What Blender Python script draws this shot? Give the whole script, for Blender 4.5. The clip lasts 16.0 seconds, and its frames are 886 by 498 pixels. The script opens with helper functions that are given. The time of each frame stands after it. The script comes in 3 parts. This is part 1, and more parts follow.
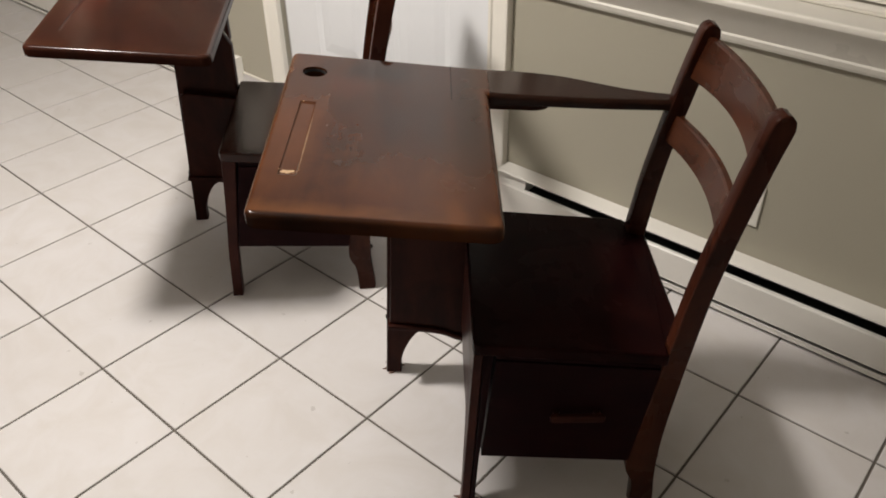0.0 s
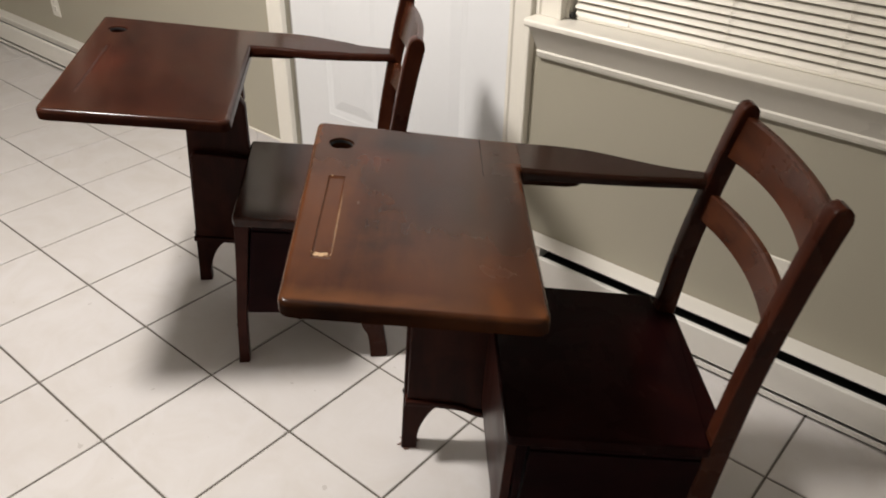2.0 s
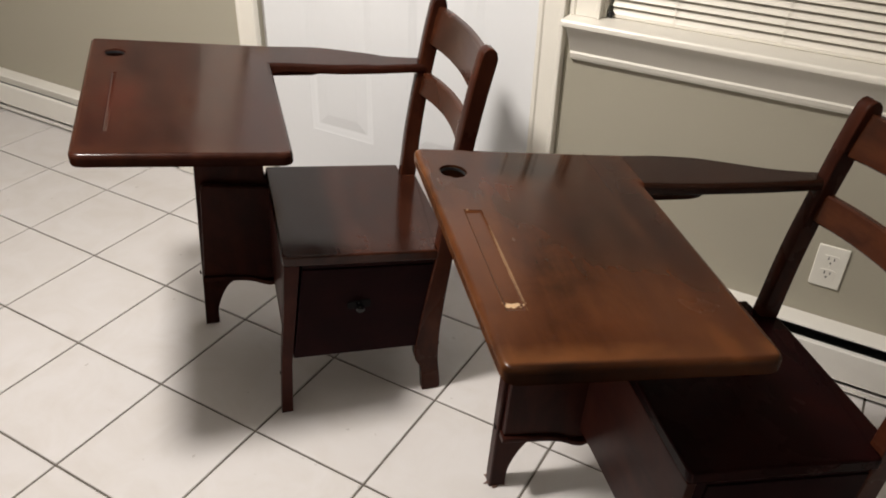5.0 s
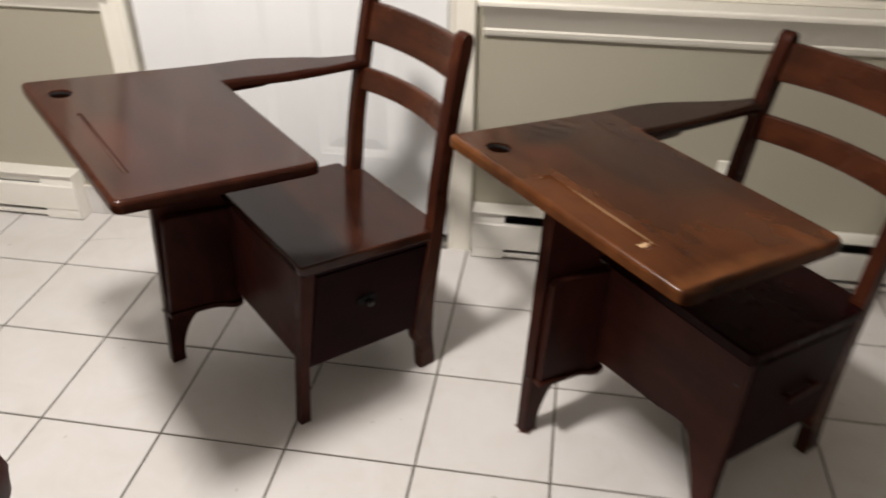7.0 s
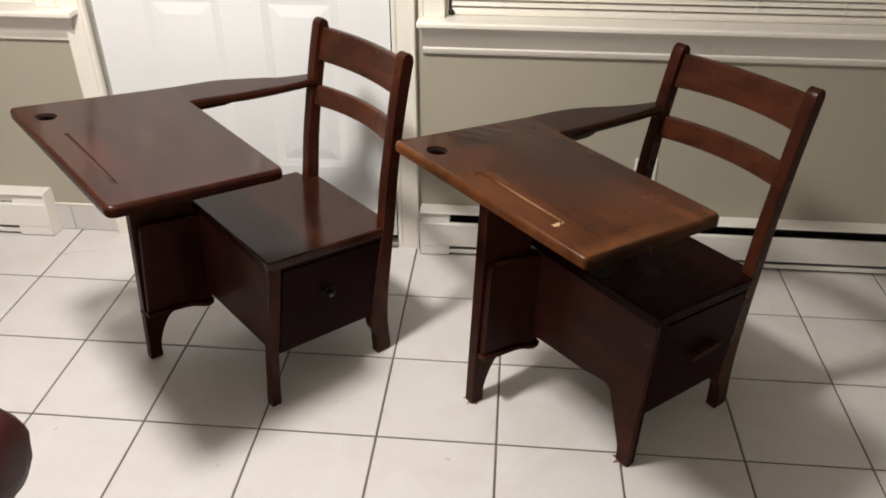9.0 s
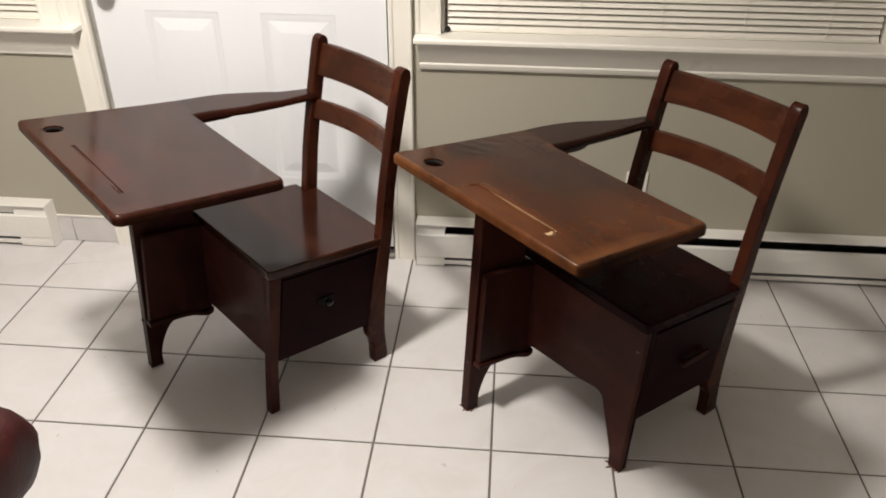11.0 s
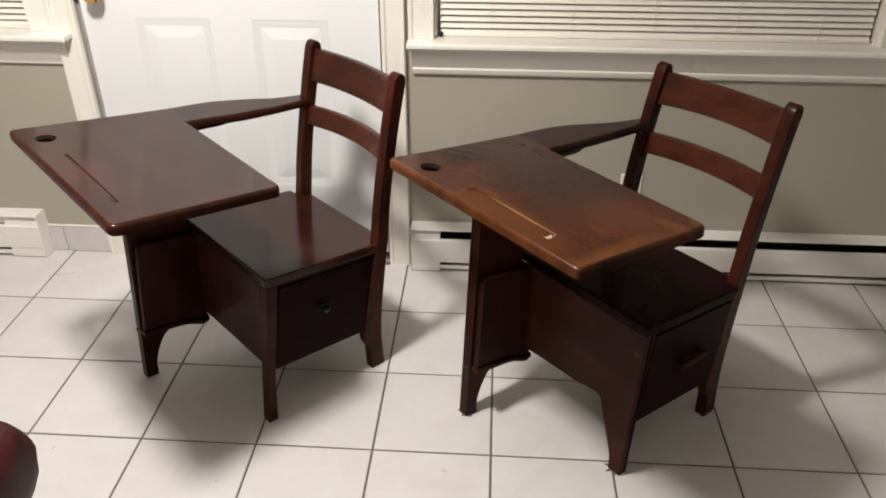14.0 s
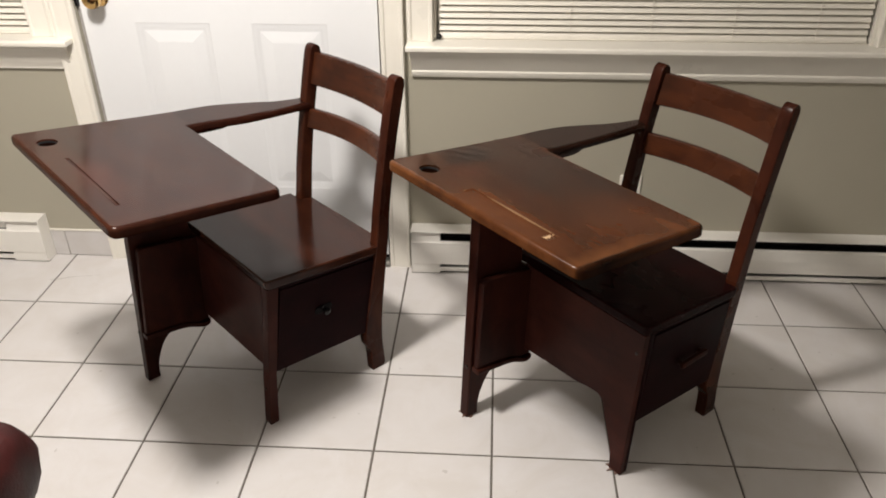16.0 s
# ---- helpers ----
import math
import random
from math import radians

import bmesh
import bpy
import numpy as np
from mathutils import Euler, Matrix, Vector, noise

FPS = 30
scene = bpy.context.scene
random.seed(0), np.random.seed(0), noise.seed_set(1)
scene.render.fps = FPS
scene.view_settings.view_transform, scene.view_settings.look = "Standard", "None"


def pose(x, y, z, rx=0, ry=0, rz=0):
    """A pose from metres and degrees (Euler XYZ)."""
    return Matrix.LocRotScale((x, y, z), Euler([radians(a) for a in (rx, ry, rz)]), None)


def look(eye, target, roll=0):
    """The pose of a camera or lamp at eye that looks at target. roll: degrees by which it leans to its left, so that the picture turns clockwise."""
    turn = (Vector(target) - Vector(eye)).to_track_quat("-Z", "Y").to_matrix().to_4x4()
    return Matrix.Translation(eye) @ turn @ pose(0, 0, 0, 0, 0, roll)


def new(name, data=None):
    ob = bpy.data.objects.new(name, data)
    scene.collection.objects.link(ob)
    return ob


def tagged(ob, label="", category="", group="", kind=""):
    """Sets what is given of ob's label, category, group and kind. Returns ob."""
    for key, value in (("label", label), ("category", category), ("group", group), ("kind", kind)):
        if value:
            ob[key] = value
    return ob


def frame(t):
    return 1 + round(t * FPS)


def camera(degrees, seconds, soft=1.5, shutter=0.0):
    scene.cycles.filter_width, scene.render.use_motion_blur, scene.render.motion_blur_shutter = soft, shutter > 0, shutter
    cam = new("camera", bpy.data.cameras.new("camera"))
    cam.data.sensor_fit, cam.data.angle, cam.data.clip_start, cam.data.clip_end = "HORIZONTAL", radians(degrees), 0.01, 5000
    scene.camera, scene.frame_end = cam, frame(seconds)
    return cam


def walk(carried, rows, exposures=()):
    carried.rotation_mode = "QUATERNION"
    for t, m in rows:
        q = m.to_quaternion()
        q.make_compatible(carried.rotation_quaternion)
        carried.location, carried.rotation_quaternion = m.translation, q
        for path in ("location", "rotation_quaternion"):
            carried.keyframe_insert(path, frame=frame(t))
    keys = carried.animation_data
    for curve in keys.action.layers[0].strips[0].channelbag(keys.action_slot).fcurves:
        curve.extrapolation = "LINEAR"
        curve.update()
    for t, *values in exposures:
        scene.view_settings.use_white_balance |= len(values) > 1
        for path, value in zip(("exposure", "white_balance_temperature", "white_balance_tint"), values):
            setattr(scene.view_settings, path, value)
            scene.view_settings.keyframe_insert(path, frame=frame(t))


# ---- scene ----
cam = camera(58.5, 16.0, 1.8, 0.5)
PATH = [
    (0, (1.254, -0.818, 1.357), (0.184, 0.408, 0.193), -0.7),
    (0.5, (1.237, -0.838, 1.364), (0.192, 0.397, 0.189), -0.3),
    (1, (1.223, -0.85, 1.376), (0.188, 0.423, 0.232), 0.4),
    (1.5, (1.191, -0.812, 1.38), (0.112, 0.466, 0.283), 0.4),
    (2, (1.14, -0.808, 1.38), (0.06, 0.488, 0.306), 0.9),
    (2.5, (1.01, -0.872, 1.371), (0.075, 0.522, 0.283), 0.6),
    (3, (0.93, -0.944, 1.376), (0.049, 0.492, 0.297), -0.2),
    (3.5, (0.895, -0.965, 1.374), (0.035, 0.483, 0.296), 0.5),
    (4, (0.866, -0.945, 1.373), (-0.045, 0.479, 0.304), -0.0),
    (4.5, (0.826, -0.916, 1.367), (-0.095, 0.498, 0.294), 0.3),
    (4.7, (0.778, -0.923, 1.363), (-0.107, 0.509, 0.284), 0.7),
    (6.8, (0.3, -1.128, 1.368), (-0.089, 0.515, 0.297), 0.6),
    (7, (0.254, -1.191, 1.396), (-0.009, 0.453, 0.289), 0.2),
    (7.5, (0.254, -1.296, 1.469), (0.205, 0.358, 0.345), 2.2),
    (8, (0.275, -1.341, 1.472), (0.188, 0.318, 0.359), 1.5),
    (8.5, (0.285, -1.36, 1.47), (0.161, 0.309, 0.375), 0.3),
    (9, (0.297, -1.415, 1.487), (0.147, 0.261, 0.407), 0.0),
    (11.5, (0.294, -1.465, 1.502), (0.162, 0.235, 0.456), 0.3),
    (12, (0.293, -1.465, 1.499), (0.152, 0.234, 0.453), -0.3),
    (12.5, (0.297, -1.467, 1.499), (0.159, 0.233, 0.455), -0.5),
    (13, (0.292, -1.464, 1.499), (0.158, 0.24, 0.462), -0.4),
    (13.5, (0.284, -1.46, 1.501), (0.159, 0.243, 0.46), -0.2),
    (14, (0.278, -1.46, 1.5), (0.166, 0.246, 0.462), 0.0),
    (14.5, (0.277, -1.462, 1.502), (0.168, 0.249, 0.472), -0.3),
    (15, (0.284, -1.464, 1.5), (0.171, 0.249, 0.475), -0.3),
    (15.5, (0.28, -1.466, 1.5), (0.162, 0.246, 0.472), -0.3),
    (16, (0.283, -1.47, 1.499), (0.167, 0.241, 0.469), -0.4),
]
walk(cam, [(t, look(eye, target, roll)) for t, eye, target, roll in PATH], [(0.0, -0.10), (4.7, -0.10), (7.5, -0.03), (9.0, 0.0), (16.0, 0.0)])

# ---- world, lamp ----
world = bpy.data.worlds.new("night")
scene.world = world
world.use_nodes = True
world.node_tree.nodes["Background"].inputs["Color"].default_value = (0.02, 0.025, 0.04, 1)
world.node_tree.nodes["Background"].inputs["Strength"].default_value = 0.3

LAMP = (-0.49, -0.31, 2.12)
LAMP_COLOUR = (1.0, 0.93, 0.862)
# one ceiling fixture: the light that its shade throws down, and the glow that passes through the shade
for name, kind, watts in (("ceiling_lamp_light", "SPOT", 132), ("ceiling_lamp_glow", "POINT", 43)):
    bulb = bpy.data.lights.new(name, kind)
    bulb.energy, bulb.color, bulb.shadow_soft_size = watts, LAMP_COLOUR, 0.115
    if kind == "SPOT":
        bulb.spot_size, bulb.spot_blend = radians(172), 0.86
    fixture = new(name, bulb)
    fixture.location = LAMP
    # tilted towards the west to brighten the left end of the window wall
    fixture.rotation_euler = (0, radians(8), 0)


# ---- materials ----
class Nodes:
    """A short hand for building one node material."""

    def __init__(self, name):
        self.mat = bpy.data.materials.new(name)
        self.mat.use_nodes = True
        self.tree = self.mat.node_tree
        self.bsdf = self.tree.nodes["Principled BSDF"]

    def add(self, kind, **given):
        node = self.tree.nodes.new(kind)
        for key, value in given.items():
            node.inputs[key.replace("_", " ")].default_value = value
        return node

    def link(self, a, b):
        self.tree.links.new(a, b)

    def coords(self, scale=(1, 1, 1), offset=(0, 0, 0)):
        tex = self.tree.nodes.new("ShaderNodeTexCoord")
        mapping = self.tree.nodes.new("ShaderNodeMapping")
        mapping.inputs["Scale"].default_value = scale
        mapping.inputs["Location"].default_value = offset
        self.link(tex.outputs["Object"], mapping.inputs["Vector"])
        return mapping.outputs["Vector"]

    def noise(self, vector, scale, detail=4.0, rough=0.55, distortion=0.0):
        node = self.add("ShaderNodeTexNoise", Scale=scale, Detail=detail, Roughness=rough, Distortion=distortion)
        self.link(vector, node.inputs["Vector"])
        return node.outputs["Fac"]

    def ramp(self, fac, stops):
        node = self.tree.nodes.new("ShaderNodeValToRGB")
        ramp = node.color_ramp
        while len(ramp.elements) < len(stops):
            ramp.elements.new(0.5)
        for element, (at, colour) in zip(ramp.elements, stops):
            element.position = at
            element.color = (*colour, 1) if len(colour) == 3 else colour
        self.link(fac, node.inputs["Fac"])
        return node.outputs["Color"]

    def grey(self, fac, a, b, lo=0.0, hi=1.0, fade="LINEAR"):
        node = self.tree.nodes.new("ShaderNodeMapRange")
        node.clamp = True
        node.interpolation_type = fade
        for key, value in (("From Min", a), ("From Max", b), ("To Min", lo), ("To Max", hi)):
            node.inputs[key].default_value = value
        self.link(fac, node.inputs["Value"])
        return node.outputs["Result"]

    def math(self, kind, a, b=None):
        node = self.tree.nodes.new("ShaderNodeMath")
        node.operation = kind
        for slot, value in ((0, a), (1, b)):
            if value is None:
                continue
            if isinstance(value, (int, float)):
                node.inputs[slot].default_value = value
            else:
                self.link(value, node.inputs[slot])
        return node.outputs["Value"]

    def mix(self, fac, a, b, kind="MIX"):
        node = self.tree.nodes.new("ShaderNodeMix")
        node.data_type, node.blend_type = "RGBA", kind
        for slot, value in ((0, fac), (6, a), (7, b)):
            if isinstance(value, tuple):
                node.inputs[slot].default_value = (*value, 1)
            elif isinstance(value, (int, float)):
                node.inputs[slot].default_value = value
            else:
                self.link(value, node.inputs[slot])
        return node.outputs[2]

    def bump(self, fac, strength, distance):
        node = self.add("ShaderNodeBump", Strength=strength, Distance=distance)
        self.link(fac, node.inputs["Height"])
        self.link(node.outputs["Normal"], self.bsdf.inputs["Normal"])

    def set(self, **given):
        for key, value in given.items():
            slot = self.bsdf.inputs[key.replace("_", " ")]
            if isinstance(value, tuple):
                slot.default_value = (*value, 1)
            elif isinstance(value, (int, float)):
                slot.default_value = value
            else:
                self.link(value, slot)
        return self.mat


def spot_mask(n, centre, radius, raggedness, scale, soft=0.75, stretch=(1, 1, 1)):
    """A ragged spot of its own shape around a point of the thing."""
    dist = n.tree.nodes.new("ShaderNodeVectorMath")
    dist.operation = "DISTANCE"
    dist.inputs[1].default_value = tuple(c * k for c, k in zip(centre, stretch))
    n.link(n.coords(stretch), dist.inputs[0])
    rag = n.noise(n.coords(), scale, 1.5)
    value = n.math("ADD", dist.outputs["Value"], n.math("MULTIPLY", n.math("SUBTRACT", rag, 0.5), raggedness))
    return n.grey(value, radius, radius * soft, 0.0, 1.0, "SMOOTHSTEP")


def axis_value(n, axis):
    tex = n.tree.nodes.new("ShaderNodeTexCoord")
    split = n.tree.nodes.new("ShaderNodeSeparateXYZ")
    n.link(tex.outputs["Object"], split.inputs[0])
    return split.outputs[axis]


def wood(name, grain, dark, mid, light, patch, worn=None, rough=(0.2, 0.36), gloss=0.5, spots=(), shaded_end=0.5, polished=None, smudged=0.5):
    """Varnished old wood. grain: the axis along which it runs."""
    n = Nodes(name)
    stretch = [1.0, 1.0, 1.0]
    stretch["XYZ".index(grain)] = 0.13
    info = n.tree.nodes.new("ShaderNodeObjectInfo")

    def own(scale, offset=(0, 0, 0)):
        shifted = n.tree.nodes.new("ShaderNodeVectorMath")
        shifted.operation = "ADD"
        n.link(n.coords(scale, offset), shifted.inputs[0])
        n.link(n.math("MULTIPLY", info.outputs["Random"], 31.0), shifted.inputs[1])
        return shifted.outputs["Vector"]

    fine = n.noise(own(stretch), 95, 5, 0.55, 0.15)
    broad = n.noise(own([1.6 * s if s < 1 else s for s in stretch], (3.1, 1.7, 0.4)), 17, 4, 0.55, 0.25)
    blotch = n.noise(own((1, 1, 1), (5, 2, 9)), 5.5, 3, 0.55, 0.4)
    both = n.math("ADD", n.math("MULTIPLY", fine, 0.14), n.math("MULTIPLY", broad, 0.86))
    colour = n.ramp(both, [(0.30, dark), (0.50, mid), (0.72, light)])
    colour = n.mix(n.grey(blotch, 0.34, 0.74), colour, n.mix(0.55, colour, patch))
    smudge = n.noise(own((1, 1, 1), (8, 3, 1)), 13, 4, 0.6, 0.6)
    colour = n.mix(n.grey(smudge, 0.40, 0.68, 0.0, smudged), colour, dark)
    if worn:
        y, x = axis_value(n, "Y"), axis_value(n, "X")
        ragged = n.math("MULTIPLY", n.math("SUBTRACT", n.noise(n.coords((1, 1, 1), (1, 8, 2)), 26, 4), 0.5), 0.035)
        front = n.grey(n.math("ADD", y, ragged), 0.014, -0.004)
        side = n.math("MULTIPLY", n.grey(n.math("ADD", x, ragged), 0.515, 0.545), n.grey(x, 0.557, 0.550))
        colour = n.mix(n.math("MULTIPLY", n.math("MAXIMUM", front, n.math("MULTIPLY", side, 0.6)), n.grey(blotch, 0.32, 0.62, 0.12, 0.75)), colour, worn)
        # end edge turned from the lamp: its shade is painted in as darker colour
        end_shade = n.math("MULTIPLY", n.grey(n.math("ADD", x, n.math("MULTIPLY", ragged, 0.15)), 0.549, 0.556), n.grey(blotch, 0.3, 0.6, 0.7 * shaded_end, shaded_end))
        colour = n.mix(end_shade, colour, tuple(0.8 * c for c in dark))
    for centre, radius, rag, scale, paint, amount, *form in spots:
        colour = n.mix(n.math("MULTIPLY", spot_mask(n, centre, radius, rag, scale, *form), amount), colour, paint)
    roughness = n.grey(n.math("ADD", n.math("MULTIPLY", blotch, 0.9), n.math("MULTIPLY", fine, 0.1)), 0.35, 0.65, *rough)
    if polished:
        # the board towards the arm has kept its varnish, smoothest at the end where nobody leaned on it
        smooth, bare = polished
        wander = n.math("MULTIPLY", n.math("SUBTRACT", n.noise(n.coords((1, 1, 1), (2, 5, 3)), 9, 3), 0.5), 0.10)
        along = n.math("ADD", axis_value(n, "Y"), wander)
        kept = n.math("MULTIPLY", n.grey(along, 0.07, 0.13), n.grey(n.math("ADD", axis_value(n, "X"), wander), 0.16, 0.06))
        kept = n.math("MULTIPLY", kept, n.grey(along, 0.33, 0.26))
        roughness = n.math("ADD", n.math("MULTIPLY", roughness, n.math("SUBTRACT", 1.0, kept)), n.math("MULTIPLY", kept, smooth))
        sheen = n.math("MAXIMUM", n.grey(along, 0.12, 0.27, bare, 1.0), n.grey(axis_value(n, "Y"), 0.016, 0.002))
    n.bump(fine, 0.03, 0.0005)
    if worn:
        # gloss fades out on downward faces, holding back the floor's grey reflection
        up = n.tree.nodes.new("ShaderNodeSeparateXYZ")
        n.link(n.tree.nodes.new("ShaderNodeNewGeometry").outputs["Normal"], up.inputs[0])
        gloss = n.grey(up.outputs["Z"], -0.1, 0.45, 0.0, gloss)
        gloss = n.math("MULTIPLY", gloss, sheen) if polished else gloss
    return n.set(Base_Color=colour, Roughness=roughness, Specular_IOR_Level=gloss)


def painted(name, colour, rough=0.45, mottling=0.05, bump=0.05, scale=60):
    n = Nodes(name)
    big = n.noise(n.coords(), 3.0, 4)
    fine = n.noise(n.coords((1, 1, 1), (4, 4, 4)), scale, 4)
    tone = n.math("ADD", n.math("MULTIPLY", big, 0.7), n.math("MULTIPLY", fine, 0.3))
    dull = tuple(c * (1 - 2 * mottling) for c in colour)
    base = n.mix(n.grey(tone, 0.35, 0.65), dull, colour)
    n.bump(fine, bump, 0.001)
    return n.set(Base_Color=base, Roughness=n.grey(big, 0.3, 0.7, rough * 0.85, rough * 1.15))


def tile_material(name, colour):
    n = Nodes(name)
    info = n.tree.nodes.new("ShaderNodeObjectInfo")
    away = n.tree.nodes.new("ShaderNodeVectorMath")
    away.operation = "ADD"
    n.link(n.coords(), away.inputs[0])
    n.link(n.math("MULTIPLY", info.outputs["Random"], 57.0), away.inputs[1])
    here = away.outputs["Vector"]
    wide = n.noise(here, 7, 5, 0.6, 0.8)
    fine = n.noise(here, 70, 4, 0.6)
    warm = tuple(c * k for c, k in zip(colour, (0.93, 0.915, 0.89)))
    base = n.mix(n.grey(wide, 0.36, 0.66), colour, warm)
    base = n.mix(n.grey(info.outputs["Random"], 0, 1, 0.0, 0.28), base, tuple(c * 0.93 for c in warm))
    speck = n.noise(here, 38, 2, 0.5)
    base = n.mix(n.grey(speck, 0.75, 0.77, 0, 0.3), base, (0.25, 0.22, 0.19))
    n.bump(n.math("ADD", wide, n.math("MULTIPLY", fine, 0.4)), 0.05, 0.0010)
    return n.set(Base_Color=base, Roughness=n.grey(wide, 0.3, 0.7, 0.46, 0.60), Specular_IOR_Level=0.35)


M_TOP_WORN = wood(
    "worn_walnut_top", "X", (0.0096, 0.0031, 0.0013), (0.0350, 0.0110, 0.0032), (0.078, 0.0245, 0.0062), (0.078, 0.0205, 0.0054),
    # worn: rubbed edges, painted lighter still for the highlight along the front
    worn=(0.20, 0.078, 0.027), rough=(0.18, 0.28), gloss=0.265, polished=(0.066, 0.58), shaded_end=0.9,
    spots=[((0.28, 0.258, 0.745), 0.052, 0.03, 14, (0.0230, 0.0088, 0.0040), 0.5, 0.5, (0.12, 1.0, 0.1)), ((0.26, 0.338, 0.739), 0.036, 0.020, 14, (0.0130, 0.0040, 0.0022), 0.7, 0.4, (0.08, 1.0, 0.1)), ((0.535, 0.312, 0.741), 0.032, 0.034, 34, (0.130, 0.042, 0.0110), 0.5, 0.2, (0.55, 1.3, 1)),
           ((0.12, 0.115, 0.755), 0.060, 0.06, 17, (0.0480, 0.0110, 0.0044), 0.6, 0.2), ((0.50, 0.28, 0.733), 0.20, 0.14, 11, (0.105, 0.032, 0.0095), 0.45, 0.1, (0.8, 1.0, 1)), ((0.27, 0.19, 0.748), 0.17, 0.12, 11, (0.0110, 0.0036, 0.0024), 0.30, 0.1),
           ((0.05, 0.17, 0.75), 0.09, 0.08, 22, (0.0040, 0.0026, 0.0026), 0.7, 0.1, (1.2, 0.7, 1)), ((0.33, 0.03, 0.765), 0.13, 0.06, 16, (0.090, 0.029, 0.0088), 0.6, 0.1, (0.4, 1.5, 1)),
           ((0.438, 0.056, 0.762), 0.0058, 0.014, 170, (0.52, 0.36, 0.21), 0.85, 0.7, (1.0, 0.36, 0.2)), ((0.201, 0.049, 0.764), 0.002, 0.003, 200, (0.5, 0.34, 0.2), 0.7),
           # pale line painted for the lamplit far wall of the pencil groove
           ((0.345, 0.0712, 0.763), 0.0022, 0.0016, 120, (0.28, 0.18, 0.10), 0.55, 0.5, (0.018, 1.0, 0.05))],
)
M_TOP_DARK = wood(
    "red_brown_top", "X", (0.0105, 0.0031, 0.0022), (0.0235, 0.0072, 0.0040), (0.038, 0.0117, 0.0056), (0.035, 0.0082, 0.0044),
    worn=(0.050, 0.016, 0.0080), rough=(0.11, 0.20), gloss=0.22, shaded_end=0.0, smudged=0.42,
    spots=[((0.33, 0.065, 0.764), 0.08, 0.10, 14, (0.060, 0.0135, 0.0070), 0.5, 0.1, (0.5, 1.2, 0.3)), ((0.515, 0.02, 0.768), 0.0035, 0.002, 200, (0.8, 0.75, 0.7), 0.9)],
)
M_ARM = wood("dark_walnut_arm", "Y", (0.0095, 0.0038, 0.0024), (0.0190, 0.0070, 0.0040), (0.030, 0.0108, 0.0056), (0.024, 0.0078, 0.0042), rough=(0.11, 0.22), gloss=0.2)
M_SEAT = wood("polished_dark_seat", "X", (0.0110, 0.0036, 0.0024), (0.0300, 0.0094, 0.0052), (0.0500, 0.0155, 0.0078), (0.0480, 0.0140, 0.0070), rough=(0.12, 0.22), gloss=0.21)
# seat colour darkened for the writing top's shadow, with red patches for sheen
M_SEAT_SHADED = wood("shaded_dark_seat", "X", (0.0060, 0.0016, 0.0020), (0.0086, 0.0021, 0.0023), (0.0115, 0.0027, 0.0026), (0.0290, 0.0054, 0.0036), rough=(0.20, 0.32), gloss=0.035)
M_BACK = wood("red_walnut_back", "X", (0.016, 0.0046, 0.0027), (0.039, 0.0116, 0.0054), (0.076, 0.0232, 0.0090), (0.090, 0.0255, 0.0090), rough=(0.18, 0.32), gloss=0.26)
M_POST = wood("red_walnut_post", "Z", (0.014, 0.0041, 0.0028), (0.037, 0.0105, 0.0056), (0.072, 0.0210, 0.0090), (0.060, 0.0148, 0.0070), rough=(0.2, 0.36), gloss=0.11)
M_PANEL = wood("dark_box_panel", "X", (0.0240, 0.0082, 0.0066), (0.0450, 0.0144, 0.0110), (0.0640, 0.0200, 0.0136), (0.0620, 0.0160, 0.0110), rough=(0.30, 0.46), gloss=0.07)
# drawer side faces away from the lamp: that shade is in this near-black colour
M_SHADE_SIDE = wood("shade_darkened_side", "Y", (0.0078, 0.0026, 0.0034), (0.0130, 0.0040, 0.0048), (0.0190, 0.0056, 0.0057), (0.0200, 0.0050, 0.0050), rough=(0.28, 0.42), gloss=0.03)
M_SIDE = wood("dark_upright", "Z", (0.0145, 0.0047, 0.0037), (0.0330, 0.0096, 0.0068), (0.0520, 0.0154, 0.0093), (0.0450, 0.0113, 0.0068), rough=(0.28, 0.44), gloss=0.07)
M_WALL = painted("sage_beige_wall", (0.40, 0.375, 0.30), 0.55, 0.02, 0.12, 180)
M_BOUNCE_WALL = painted("bounce_wall_paint", (0.80, 0.78, 0.71), 0.6, 0.03, 0.12, 160)
M_TRIM = painted("cream_trim_paint", (0.82, 0.79, 0.715), 0.32, 0.02, 0.04, 40)
M_DOOR = painted("white_door_paint", (0.785, 0.80, 0.82), 0.38, 0.012, 0.04, 60)
M_HEATER = painted("white_enamel", (0.84, 0.82, 0.77), 0.35, 0.03, 0.03, 30)
M_CEILING = painted("ceiling_white", (0.80, 0.78, 0.75), 0.8, 0.02, 0.3, 120)
M_TILE = tile_material("white_floor_tile", (0.67, 0.652, 0.65))
M_GROUT = painted("grey_brown_grout", (0.155, 0.138, 0.118), 0.85, 0.12, 0.4, 220)
M_BLIND = painted("blind_vinyl", (0.79, 0.755, 0.675), 0.4, 0.01, 0.02, 30)
M_PLATE = painted("outlet_plastic", (0.80, 0.78, 0.71), 0.3, 0.01, 0.0, 30)


def plain(name, colour, rough=0.5, metal=0.0, gloss=0.5):
    n = Nodes(name)
    wear = n.noise(n.coords(), 55, 4)
    base = n.mix(n.grey(wear, 0.35, 0.7), tuple(c * 0.7 for c in colour), colour)
    return n.set(Base_Color=base, Roughness=n.grey(wear, 0.3, 0.7, rough * 0.8, rough * 1.2), Metallic=metal, Specular_IOR_Level=gloss)


